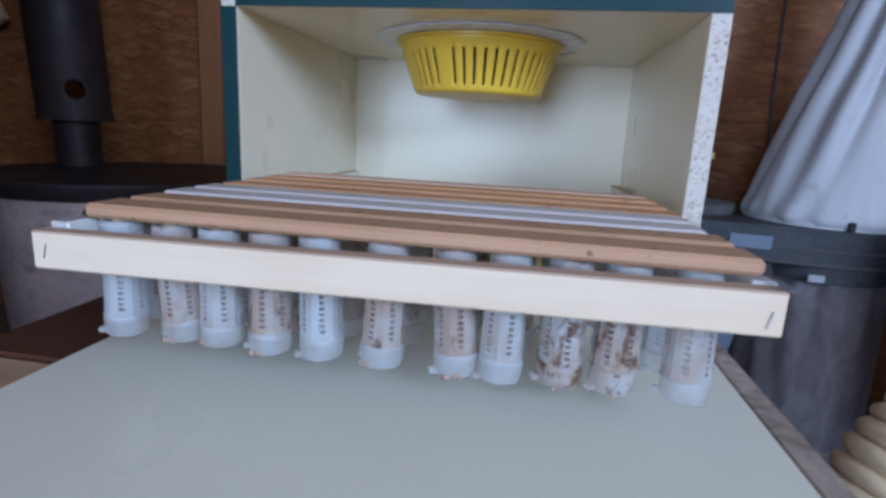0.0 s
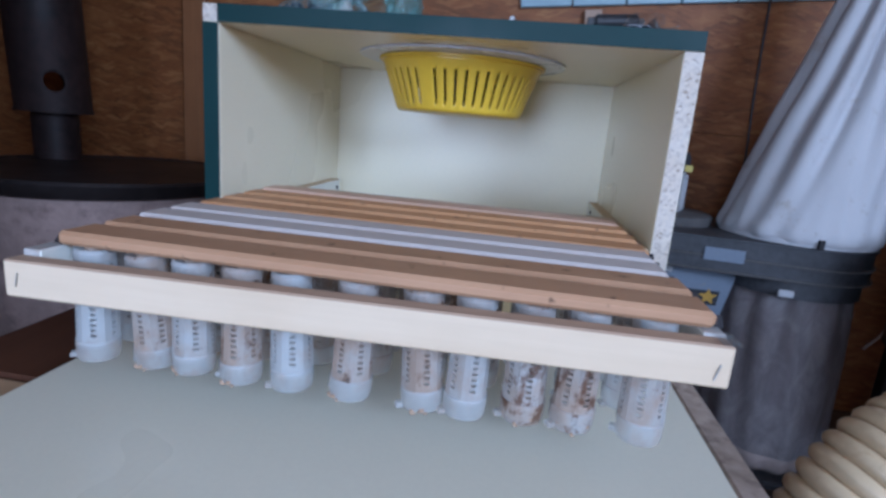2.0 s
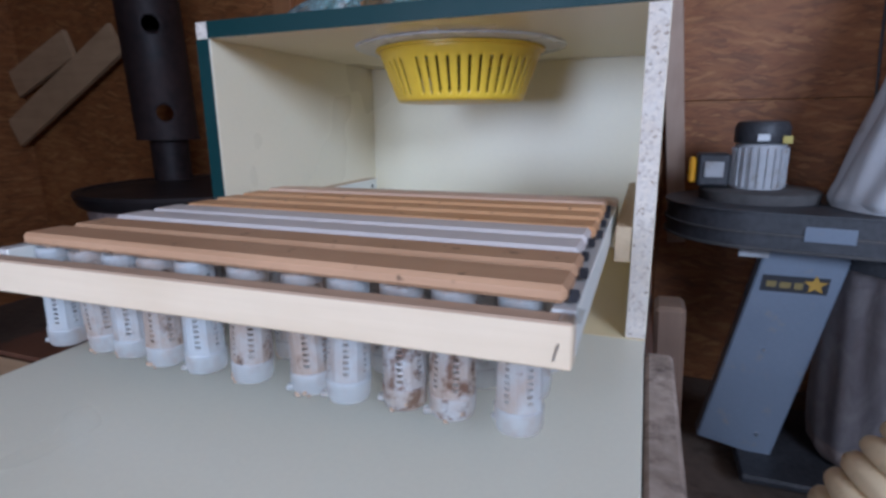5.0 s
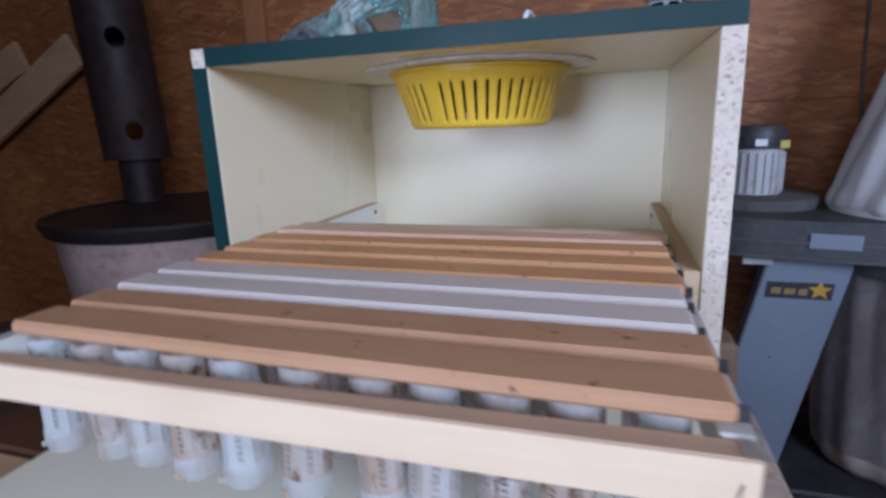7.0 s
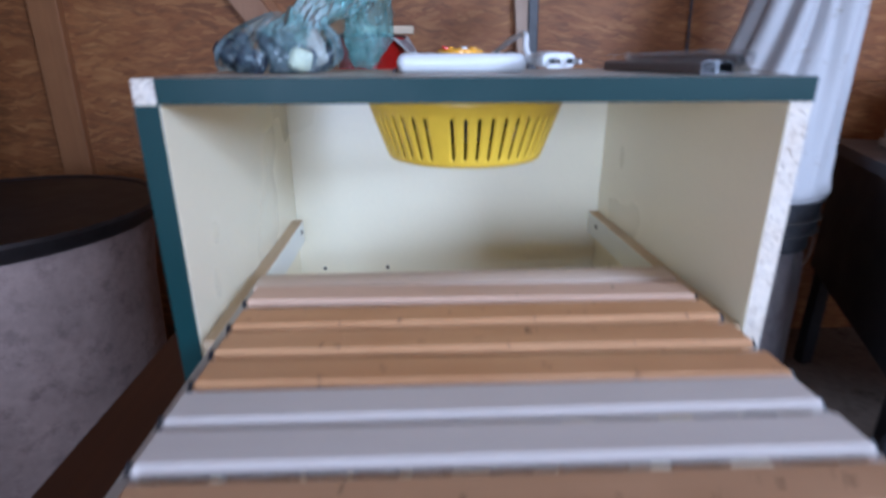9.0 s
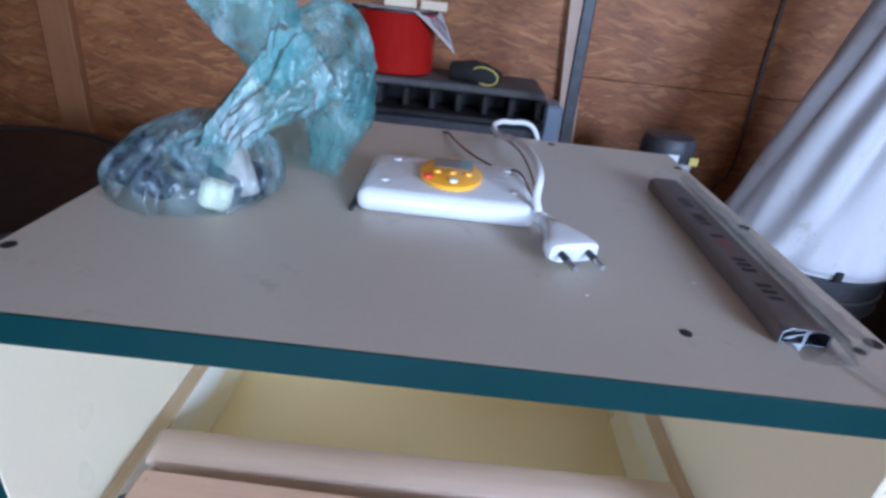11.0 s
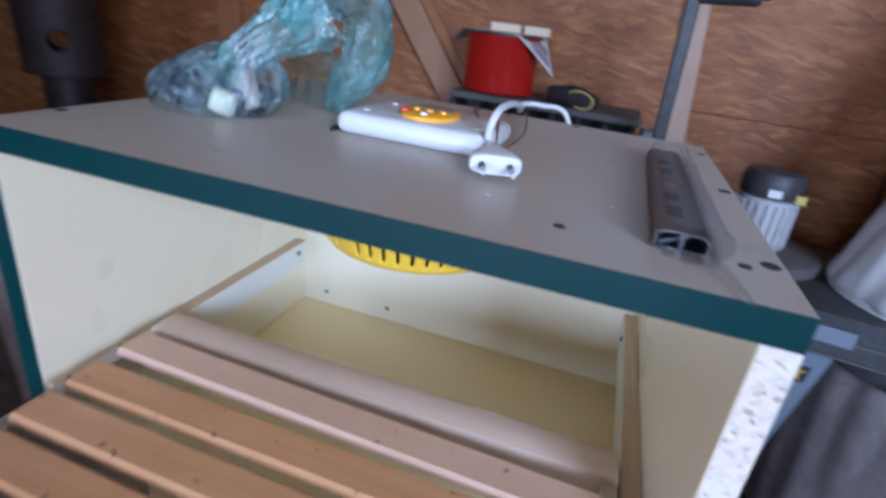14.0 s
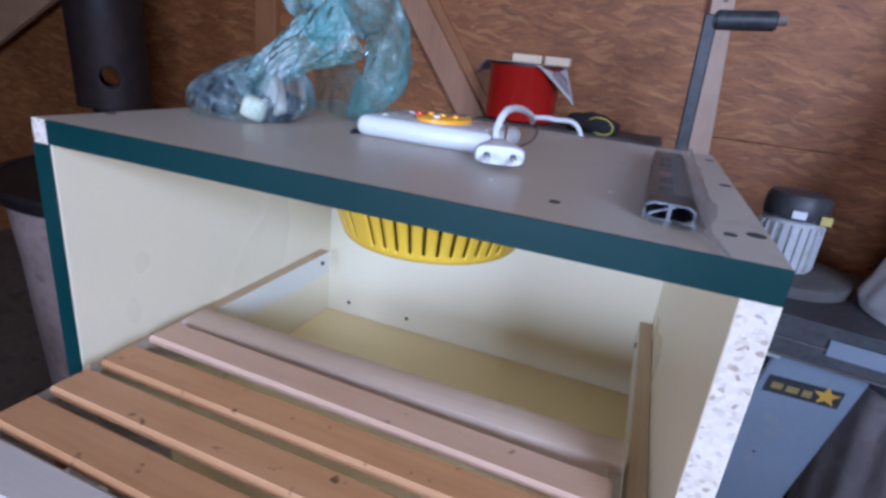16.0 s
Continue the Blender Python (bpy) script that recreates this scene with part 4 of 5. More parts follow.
def teal_bag():
    th = thing("plastic_bag", (-0.18, 0.17, TOP), "twisted teal plastic bag holding dark and ivory odds and ends", "bag")

    # pouch round the contents
    bm = bmesh.new()
    n, rows = 160, 26
    grid = []
    for j in range(rows + 1):
        u = j / rows
        prof_r = 0.061 * math.sin(math.pi * (0.32 + 0.60 * u)) ** 0.9
        z = 0.001 + 0.054 * u
        ring = []
        for i in range(n):
            a = 2 * math.pi * i / n
            r = max(0.012, prof_r) * (1 + (0.03 + 0.22 * u) * (0.35 * math.sin(17 * a + 3 * u) + 0.25 * math.sin(29 * a + 1.3)) + 0.06 * noise.noise(Vector((math.cos(a) * 2, math.sin(a) * 2, u * 3))))
            ex, ey = 0.97, 0.78
            ring.append(bm.verts.new((-0.185 + u * 0.012 + r * ex * math.cos(a), 0.153 + u * 0.022 + r * ey * math.sin(a), TOP + 0.0008 + z)))
        grid.append(ring)
    for a, b in zip(grid, grid[1:]):
        for i in range(n):
            bm.faces.new((a[i], a[(i + 1) % n], b[(i + 1) % n], b[i]))
    pc = part("pouch", bm, M["pouch"], th, "clear gathered pouch", smooth=True)
    # twisted neck, upper plume, hanging side lobe: flattened, sharply creased film
    def ridge(q):
        return 1 - 2 * abs(noise.noise(q)) ** 0.7

    def band(pts, wide, thin, n, pleats, twist, amount, freq, name, label):
        path = [Vector(p) for p in smooth_path(pts, 22)]
        bm = bmesh.new()
        rings = []
        for i, p in enumerate(path):
            u = i / (len(path) - 1)
            t = (path[min(i + 1, len(path) - 1)] - path[max(i - 1, 0)]).normalized()
            side = Vector((t.z, 0.25, -t.x)).normalized()
            side = (side - t * side.dot(t)).normalized()
            up = t.cross(side)
            ring = []
            for k in range(n):
                a = 2 * math.pi * k / n
                fold = 1 + 0.10 * math.sin(pleats * a + twist * u + 2.5 * noise.noise(p * 30)) + 0.05 * math.sin((2 * pleats + 1) * a + 0.6 * twist * u + 4 * noise.noise(p * 40))
                out = side * math.cos(a) * wide(u) + up * math.sin(a) * thin(u)
                q = p + out * fold
                b = a + 0.25 * twist * u
                c = Vector((math.cos(b) * 1.5, math.sin(b) * 1.5, u * 3.2 + amount * 900)) * (freq / 30)
                q = q + Vector(noise.noise_vector(c * 0.9)) * amount * 1.2 + out.normalized() * amount * (1.0 * ridge(c * 1.3) + 0.6 * ridge(c * 2.7 + Vector((3, 1, 2))) + 0.3 * ridge(c * 5.5))
                q.z = max(q.z, TOP + 0.0012)
                ring.append(bm.verts.new(q))
            rings.append(ring)
        for a, b in zip(rings, rings[1:]):
            for k in range(n):
                bm.faces.new((a[k], a[(k + 1) % n], b[(k + 1) % n], b[k]))
        return part(name, bm, M["veil" if name == "veil" else "bag"], th, label, smooth=True)
    band([(-0.172, 0.150, TOP + 0.022), (-0.161, 0.152, TOP + 0.036), (-0.147, 0.165, TOP + 0.057), (-0.125, 0.185, TOP + 0.077), (-0.108, 0.202, TOP + 0.093)], lambda u: 0.026 - 0.013 * math.sin(math.pi * min(1, u * 1.15)) + 0.004 * u, lambda u: 0.013 + 0.003 * u, 140, 6, 9.0, 0.0020, 34, "twisted_neck", "teal twisted neck")
    band([(-0.120, 0.200, TOP + 0.080), (-0.142, 0.214, TOP + 0.100), (-0.160, 0.226, TOP + 0.122), (-0.170, 0.230, TOP + 0.152), (-0.173, 0.230, TOP + 0.185), (-0.175, 0.228, TOP + 0.225)], lambda u: 0.016 + 0.020 * min(1, 1.8 * u), lambda u: 0.009 + 0.007 * u, 140, 4, 3.0, 0.0036, 26, "plume", "loose teal film standing up")
    band([(-0.132, 0.205, TOP + 0.092), (-0.120, 0.235, TOP + 0.106), (-0.106, 0.268, TOP + 0.106), (-0.102, 0.284, TOP + 0.078), (-0.102, 0.274, TOP + 0.046), (-0.107, 0.250, TOP + 0.022), (-0.109, 0.228, TOP + 0.006)], lambda u: (0.010 + 0.015 * math.sin(math.pi * min(1, 1.0 * u))) * (1 - 1.5 * max(0, u - 0.7)), lambda u: 0.014 * (1 - 2.2 * max(0, u - 0.65)), 140, 4, 3.0, 0.0036, 26, "side_lobe", "teal film folded over and hanging down")
    band([(-0.122, 0.200, TOP + 0.078), (-0.124, 0.218, TOP + 0.054), (-0.124, 0.225, TOP + 0.030), (-0.126, 0.225, TOP + 0.004)], lambda u: 0.008 + 0.024 * min(1, 2.5 * u), lambda u: 0.003, 80, 6, 3.0, 0.0022, 40, "veil", "thin teal film between neck and lobe")
    rnd = random.Random(11)
    for k in range(24):
        a, r = rnd.uniform(0, 6.28), 0.037 * math.sqrt(rnd.random())
        c = Vector((-0.188 + r * 1.15 * math.cos(a), 0.157 + r * 0.8 * math.sin(a), TOP + 0.011 + rnd.uniform(0, 0.020) * (1 - r / 0.06)))
        lump = bmesh.new()
        bmesh.ops.create_icosphere(lump, subdivisions=2, radius=rnd.uniform(0.011, 0.018))
        for v in lump.verts:
            v.co *= 1 + 0.35 * noise.noise(v.co * 120 + Vector((k, 0, 0)))
        bmesh.ops.transform(lump, matrix=Matrix.Translation(c) @ Euler((rnd.random() * 3, rnd.random() * 3, 0)).to_matrix().to_4x4() @ Matrix.Diagonal((1.2, 0.8, 0.7, 1)), verts=lump.verts)
        part("dark_piece", lump, M["junk"], th, "dark lump inside the bag", smooth=True)
    lump = bmesh.new()
    bmesh.ops.create_cube(lump, size=1.0)
    bmesh.ops.scale(lump, vec=(0.021, 0.016, 0.020), verts=lump.verts)
    bmesh.ops.bevel(lump, geom=lump.edges[:], offset=0.006, segments=3, affect="EDGES", profile=0.5)
    bmesh.ops.transform(lump, matrix=Matrix.Translation((-0.156, 0.132, TOP + 0.0125)) @ Matrix.Rotation(0.35, 4, "Z") @ Matrix.Rotation(0.30, 4, "Y"), verts=lump.verts)
    tall = bmesh.new()
    bmesh.ops.create_cube(tall, size=1.0)
    bmesh.ops.scale(tall, vec=(0.024, 0.014, 0.034), verts=tall.verts)
    bmesh.ops.bevel(tall, geom=tall.edges[:], offset=0.005, segments=3, affect="EDGES", profile=0.5)
    bmesh.ops.transform(tall, matrix=Matrix.Translation((-0.148, 0.150, TOP + 0.0225)) @ Matrix.Rotation(-0.2, 4, "Z") @ Matrix.Rotation(-0.35, 4, "Y"), verts=tall.verts)
    part("pale_piece", tall, M["pale_junk"], th, "dull pinkish piece inside the bag", smooth=40)
    part("ivory_piece", lump, M["ivory"], th, "ivory lump inside the bag", smooth=25)


# ---- bench and boards near the cabinet -----------------------------------


def bench():
    b = thing("work_bench", (-0.05, 0.1, FLOOR), "low dark brown wooden bench carrying the cabinet", "bench")
    part("top_board", box(-0.382, 0.2585, -0.195, 0.47, 0.737, 0.7665, 0.003), M["bench"], b)
    part("front_rail", box(-0.365, 0.2505, -0.410, -0.198, 0.735, 0.7655, 0.003), M["bench_pale"], b, "pale front board")
    part("edge_strip", box(0.2505, 0.2735, -0.405, -0.022, 0.728, 0.7835, 0.003), M["weathered"], b, "weathered edge strip")
    for x in (-0.33, 0.215):
        for y in (-0.36, 0.43):
            part("leg", box(x - 0.025, x + 0.025, y - 0.025, y + 0.025, FLOOR, 0.736, 0.003), M["bench"], b)
    part("side_board", box(0.2405, 0.2575, -0.13, 0.40, 0.30, 0.736, 0.002), M["bench"], b, "dark brown side board")
    part("side_board", box(-0.364, -0.347, -0.13, 0.40, 0.30, 0.736, 0.002), M["bench"], b, "dark brown side board")
    lath = plank((0.302, 0.15, FLOOR), (0.2770, 0.15, 0.778), 0.034, 0.05, 0.005)
    solo("weathered_board", lath, M["worn"], "worn brown board standing beside the cabinet", "board")


def stove():
    st = thing("iron_stove", (-1.0, 0.75, FLOOR), "limewashed round stove with a dark iron top plate", "stove")
    wob = lambda a, z: 1 + 0.018 * noise.noise(Vector((math.cos(a) * 3, math.sin(a) * 3, z * 6)))
    part("body", lathe([(0.0, FLOOR), (0.285, FLOOR), (0.290, 0.25), (0.298, 0.45), (0.308, 0.62), (0.318, 0.72), (0.322, 0.779), (0, 0.779)], 72, (-0.98, 0.75, 0), wobble=wob), M["limewash"], st, "stained limewashed body")
    part("top_plate", lathe([(0, 0.780), (0.335, 0.780), (0.342, 0.785), (0.352, 0.812), (0.348, 0.819), (0.33, 0.819), (0.325, 0.815), (0, 0.815)], 96, (-0.98, 0.75, 0)), M["plate_iron"], st, "dark iron top plate with a raised rim")
    px, py = -1.245, 0.86
    pipe = part("pipe", lathe([(0.0585, 0.8155), (0.0585, 0.96), (0.055, 0.96), (0.055, 0.816)], 48, (px, py, 0)), M["iron"], st, "dark stove pipe")
    # the wider sleeve has round holes right through it
    r, n = 0.0940, 160
    aim = math.atan2(-0.47 - py, 0.15 - px)
    holes = [(aim + 0.02, 1.029, 0.025), (aim + 0.02, 1.290, 0.026), (aim + 0.02 + math.pi, 1.029, 0.036)]
    zs = [0.948 + 0.006 * i for i in range(70)] + [1.45, 1.8, 2.2, CEIL]
    bm = bmesh.new()
    grid = [[bm.verts.new((px + r * math.cos(2 * math.pi * i / n), py + r * math.sin(2 * math.pi * i / n), z)) for i in range(n)] for z in zs]

    def inside(i, z):
        for a, hz, hr in holes:
            d = (2 * math.pi * i / n - a + math.pi) % (2 * math.pi) - math.pi
            if (d * r) ** 2 + (z - hz) ** 2 < hr ** 2:
                return (a, hz, hr, d)
        return None
    for j in range(len(zs) - 1):
        for i in range(n):
            if not inside(i + 0.5, (zs[j] + zs[j + 1]) / 2):
                bm.faces.new((grid[j][i], grid[j][(i + 1) % n], grid[j + 1][(i + 1) % n], grid[j + 1][i]))
    for v in [v for v in bm.verts if v.is_boundary and zs[0] + 0.004 < v.co.z < zs[-1] - 0.01]:
        ang = math.atan2(v.co.y - py, v.co.x - px)
        best = min(holes, key=lambda h: (((ang - h[0] + math.pi) % (2 * math.pi) - math.pi) * r) ** 2 + (v.co.z - h[1]) ** 2)
        d = ((ang - best[0] + math.pi) % (2 * math.pi) - math.pi) * r
        k = best[2] / max(1e-4, math.hypot(d, v.co.z - best[1]))
        na, nz = best[0] + d * k / r, best[1] + (v.co.z - best[1]) * k
        v.co = (px + r * math.cos(na), py + r * math.sin(na), nz)
    for v in [v for v in bm.verts if not v.link_faces]:
        bm.verts.remove(v)
    for v in bm.verts:
        v.co.x -= 0.05 * (v.co.z - 0.95)
    sl = part("sleeve", bm, M["iron"], pipe, "wide dark sheet-iron sleeve with round holes", smooth=True)
    sl.modifiers.new("sheet", "SOLIDIFY").thickness = 0.004
    part("sleeve_collar", lathe([(0.0587, 0.945), (0.0960, 0.945), (0.0960, 0.953), (0.0587, 0.953)], 64, (px, py, 0)), M["iron"], pipe)


# ---- the back of the shed ------------------------------------------------


def engine_block():
    b = thing("cast_iron_block", (0.0, 1.2, FLOOR), "dark cast-iron machine block with a row of openings", "machine")
    part("top_slab", box(-0.27, 0.215, 1.13, 1.35, 1.012, 1.030, 0.004), M["dusty"], b, "dusty dark top slab")
    part("lower_slab", box(-0.27, 0.215, 1.085, 1.35, 0.952, 0.966, 0.003), M["dark"], b)
    part("back_web", box(-0.26, 0.205, 1.21, 1.34, 0.966, 1.012), M["black"], b)
    for k in range(8):
        x = -0.262 + k * 0.0645
        part("rib", box(x, x + 0.018, 1.115, 1.21, 0.966, 1.012, 0.004), M["dark"], b)
    part("crankcase", box(-0.25, 0.20, 1.10, 1.34, 0.80, 0.951, 0.008), M["housing"], b)
    part("end_bracket", box(0.218, 0.262, 1.12, 1.22, 0.90, 1.005, 0.006), M["machine"], b, "grey end bracket")
    for x in (-0.22, 0.17):
        for y in (1.13, 1.31):
            part("leg", box(x - 0.02, x + 0.02, y - 0.02, y + 0.02, FLOOR, 0.80, 0.003), M["dark"], b)


def red_pot():
    p = thing("red_pot", (-0.166, 1.225, 1.03), "red enamel pot with newspaper over its mouth", "pot")
    c = (-0.166, 1.225, 0)
    part("pot_body", lathe([(0, 1.0315), (0.086, 1.0315), (0.094, 1.037), (0.096, 1.05), (0.096, 1.169), (0.099, 1.173), (0.096, 1.177), (0.092, 1.169), (0.092, 1.04), (0, 1.04)], 56, c), M["red"], p, smooth=40)
    part("enamel_rim", lathe([(0.0955, 1.171), (0.0995, 1.1735), (0.0995, 1.1765), (0.095, 1.179)], 56, c), M["black"], p, "black rim")
    # newspaper lying over the mouth: one corner bends down in front
    bm = bmesh.new()
    n = 26
    g = []
    for i in range(n + 1):
        row = []
        for j in range(n + 1):
            u, v = i / n - 0.5, j / n - 0.5
            d, e = (u + v) * 0.186, (v - u) * 0.128
            x, y = d * 0.92 + e * 0.39, -d * 0.39 + e * 0.92
            fold = max(0, d - 0.082) + 0.5 * max(0, -0.092 - d)
            z = 1.1805 - fold * 0.85 + 0.002 * noise.noise(Vector((x, y, 0)) * 25)
            row.append(bm.verts.new((c[0] + x * (1 - 1.2 * fold), c[1] + y * (1 - 2.0 * fold), z)))
        g.append(row)
    for i in range(n):
        for j in range(n):
            f = bm.faces.new((g[i][j], g[i + 1][j], g[i + 1][j + 1], g[i][j + 1]))
            f.material_index = 1 if (n * 0.62 < i < n * 0.92 and n * 0.66 < j < n * 0.94) or (i < n * 0.35 and j < n * 0.35) else 0
    ob = part("newspaper", bm, [M["paper"], M["paper_ink"]], p, "newspaper sheet with a printed picture", smooth=True)
    ob.modifiers.new("sheet", "SOLIDIFY").thickness = 0.0006
    for x0, x1 in ((-0.196, -0.119), (-0.110, -0.046)):
        wb = box(x0, x1, 1.18, 1.215, 1.1825, 1.203, 0.002)
        solo("wooden_block", wb, M["pine"], "small pale wooden block weighing down newspaper", "block", "blocks on the newspaper")


def glove():
    g = thing("work_glove", (0.05, 1.19, 1.031), "black work glove with a yellow cuff trim", "glove")
    bm = sweep([(-0.02, 1.20, 1.048), (0.02, 1.19, 1.052), (0.06, 1.175, 1.05), (0.10, 1.165, 1.045)], lambda u, a: 0.019 * (0.55 + 0.9 * math.sin(math.pi * (0.2 + 0.65 * u))) * (1 + 0.25 * abs(math.cos(a))), 20, None, 8, True, lambda q, u, a: Vector((q.x, q.y, max(1.0312, q.z + 0.006 * noise.noise(q * 40)))))
    part("palm", bm, M["glove"], g, smooth=True)
    loop = [(0.062 + 0.030 * math.cos(a) + 0.01 * math.sin(a), 1.150 - 0.006 * math.cos(a), 1.052 + 0.017 * math.sin(a) - 0.010 * math.cos(a)) for a in [i * math.pi / 5 for i in range(11)]]
    part("cuff_trim", sweep(loop, 0.0024, 8), M["glove_rim"], g, "yellow cuff trim")


def crank():
    c = thing("crank_handle", (0.262, 1.0, FLOOR), "dark steel crank lever with a black grip", "crank")
    y = 1.0
    part("lever", plank((0.254, y, 0.86), (0.243, y, 1.310), 0.026, 0.011, 0.003), M["housing"], c)
    grip = sweep([(0.250, y, 1.2995), (0.288, y, 1.301), (0.328, y, 1.3035), (0.360, y, 1.305)], lambda u, a: 0.0190 if 0.03 < u < 0.97 else 0.016, 20, None, 16)
    part("grip", grip, M["housing"], c, "black ribbed grip")
    part("grip_bolt", rod((0.360, y, 1.305), (0.376, y, 1.306), 0.008, 8), M["steel"], c)
    part("shaft", rod((0.254, y + 0.007, 0.87), (0.254, y + 0.04, 0.87), 0.014, 16), M["steel"], c)
    part("stand", box(0.238, 0.270, y + 0.015, y + 0.045, FLOOR, 0.89, 0.003), M["dark"], c)


# ---- dust extractor ------------------------------------------------------
C1, R1, C2, R2 = (0.518, 1.045), 0.215, (0.830, 0.955), 0.180


def hull_outline(grow=0.0, n=36):
    """Outline of two discs joined by their tangents."""
    a, b = Vector(C1), Vector(C2)
    r1, r2 = R1 + grow, R2 + grow
    d = (b - a)
    base = math.atan2(d.y, d.x)
    off = math.acos((r1 - r2) / d.length)
    out = []
    for i in range(n + 1):
        t = base + off + (2 * math.pi - 2 * off) * i / n
        out.append((a.x + r1 * math.cos(t), a.y + r1 * math.sin(t)))
    for i in range(n + 1):
        t = base - off + 2 * off * i / n
        out.append((b.x + r2 * math.cos(t), b.y + r2 * math.sin(t)))
    return out


def slab(outline, z0, z1):
    bm = bmesh.new()
    lo = [bm.verts.new((x, y, z0)) for x, y in outline]
    hi = [bm.verts.new((x, y, z1)) for x, y in outline]
    k = len(outline)
    for i in range(k):
        bm.faces.new((lo[i], lo[(i + 1) % k], hi[(i + 1) % k], hi[i]))
    bm.faces.new(lo)
    bm.faces.new(hi)
    return bm


def extractor():
    d = thing("dust_extractor", (0.7, 1.0, FLOOR), "grey-blue and black workshop dust extractor with cloth filter bag", "extractor")
    body = part("fan_housing", paint(slab(hull_outline(), 0.700, 0.786), lambda n, c: 1 if n.z > 0.5 else 0), [M["housing"], M["dusty"]], d, "black steel fan housing")
    for z in (0.738, 0.783, 0.703):
        part("seam_lip", slab(hull_outline(0.006), z, z + 0.005), M["dusty"] if z < 0.78 else M["housing"], body)
    part("motor_base", lathe([(0, 0.787), (0.135, 0.787), (0.138, 0.80), (0.138, 0.812), (0.128, 0.817), (0, 0.817)], 56, (0.515, 1.06, 0)), M["dusty"], body)
    mot = part("motor", lathe([(0, 0.817), (0.058, 0.817), (0.058, 0.925), (0.050, 0.93), (0, 0.93)], 48, (0.509, 1.06, 0)), M["machine_lt"], d, "pale grey finned motor", smooth=35)
    for k in range(22):
        a = 2 * math.pi * k / 22
        fin = box(0.055, 0.0635, -0.0016, 0.0016, 0.822, 0.918)
        bmesh.ops.transform(fin, matrix=Matrix.Translation((0.509, 1.06, 0)) @ Matrix.Rotation(a, 4, "Z"), verts=fin.verts)
        part("cooling_fin", fin, M["machine_lt"], mot)
    part("fan_cap", lathe([(0, 0.931), (0.060, 0.931), (0.062, 0.936), (0.062, 0.968), (0.055, 0.982), (0.03, 0.985), (0, 0.985)], 48, (0.509, 1.06, 0)), M["housing"], mot, "black motor fan cap")
    part("rating_plate", box(0.490, 0.516, 0.996, 0.9985, 0.936, 0.952), M["white"], mot, "white rating plate")
    part("warning_plate", box(0.545, 0.565, 1.003, 1.0065, 0.930, 0.948), M["glove_rim"], mot, "yellow warning plate")
    sw = part("switch_box", box(0.365, 0.440, 1.01, 1.09, 0.822, 0.905, 0.006), M["housing"], d, "black switch box")
    part("switch_lid", box(0.38, 0.425, 1.003, 1.0095, 0.845, 0.885, 0.002), M["machine_lt"], sw)
    part("switch_lever", box(0.346, 0.363, 1.02, 1.06, 0.83, 0.895, 0.005), M["amber"], sw, "yellow switch flap")
    tag = part("front_plate", box(0.655, 0.745, 0.0, 0.002, 0.731, 0.763), M["machine"], d, "grey plate on the housing")
    place_on_front(tag)
    # sloping grey cover with a badge
    p, q = Vector((0.600, 0.90, 0.698)), Vector((0.495, 0.90, 0.176))
    cover = part("front_cover", plank(q, p, 0.170, 0.05, 0.004), M["machine"], d, "grey-blue sloping front cover")
    ax = (p - q).normalized()
    sx = Vector((ax.z, 0, -ax.x))
    o = Vector((0.579, 0.8745, 0.617))

    def face(u0, u1, v0, v1, lift):
        bm = bmesh.new()
        vs = [bm.verts.new(o + Vector((1, 0, 0.0)) * u + Vector((0.1, 0, 1)) * v - Vector((0, lift, 0))) for u, v in ((u0, v0), (u1, v0), (u1, v1), (u0, v1))]
        ws = [bm.verts.new(v.co + Vector((0, 0.0006, 0))) for v in vs]
        bm.faces.new(vs)
        bm.faces.new(ws)
        for i in range(4):
            bm.faces.new((vs[i], vs[(i + 1) % 4], ws[(i + 1) % 4], ws[i]))
        return bm
    badge = part("badge", face(-0.067, 0.067, -0.020, 0.019, 0.0012), M["black"], cover, "black badge with yellow shapes")
    for u0, u1, v0, v1 in ((-0.056, -0.036, -0.009, 0.005), (-0.029, -0.007, -0.010, 0.004), (0.0, 0.017, -0.011, 0.004)):
        part("badge_shape", face(u0, u1, v0, v1, 0.002), M["badge_dull"], badge)
    star = bmesh.new()
    pts = []
    for i in range(10):
        a = math.pi / 2 + i * math.pi / 5
        rr = 0.023 if i % 2 == 0 else 0.010
        pts.append(star.verts.new(o + Vector((0.041 + rr * math.cos(a) * 1.1, -0.0022, 0.002 + rr * math.sin(a)))))
    star.faces.new(pts)
    part("badge_star", star, M["badge_yellow"], badge, "yellow star shape")
    part("rivet", lathe([(0, -0.002), (0.003, -0.002), (0.003, 0.002), (0, 0.002)], 10, (0.536, 0.872, 0.45)), M["steel"], cover)
    part("rivet", lathe([(0, -0.002), (0.004, -0.002), (0.004, 0.002), (0, 0.002)], 10, (0.545, 0.872, 0.225)), M["steel"], cover)
    part("paper_tag", box(0.458, 0.520, 0.868, 0.8725, 0.676, 0.698, 0.001), M["machine_lt"], cover, "pale tag")
    part("base", box(0.50, 1.02, 0.765, 1.15, 0.152, 0.1735, 0.006), M["housing"], d, "black base frame")
    for x, y in ((0.55, 0.84), (0.95, 0.84), (0.55, 1.11), (0.95, 1.11)):
        w = lathe([(0, -0.012), (0.013, -0.012), (0.016, -0.006), (0.016, 0.006), (0.013, 0.012), (0, 0.012)], 20)
        bmesh.ops.transform(w, matrix=Matrix.Translation((x, y, FLOOR + 0.016)) @ Matrix.Rotation(radians(90), 4, "Y"), verts=w.verts)
        part("castor", w, M["black"], d)
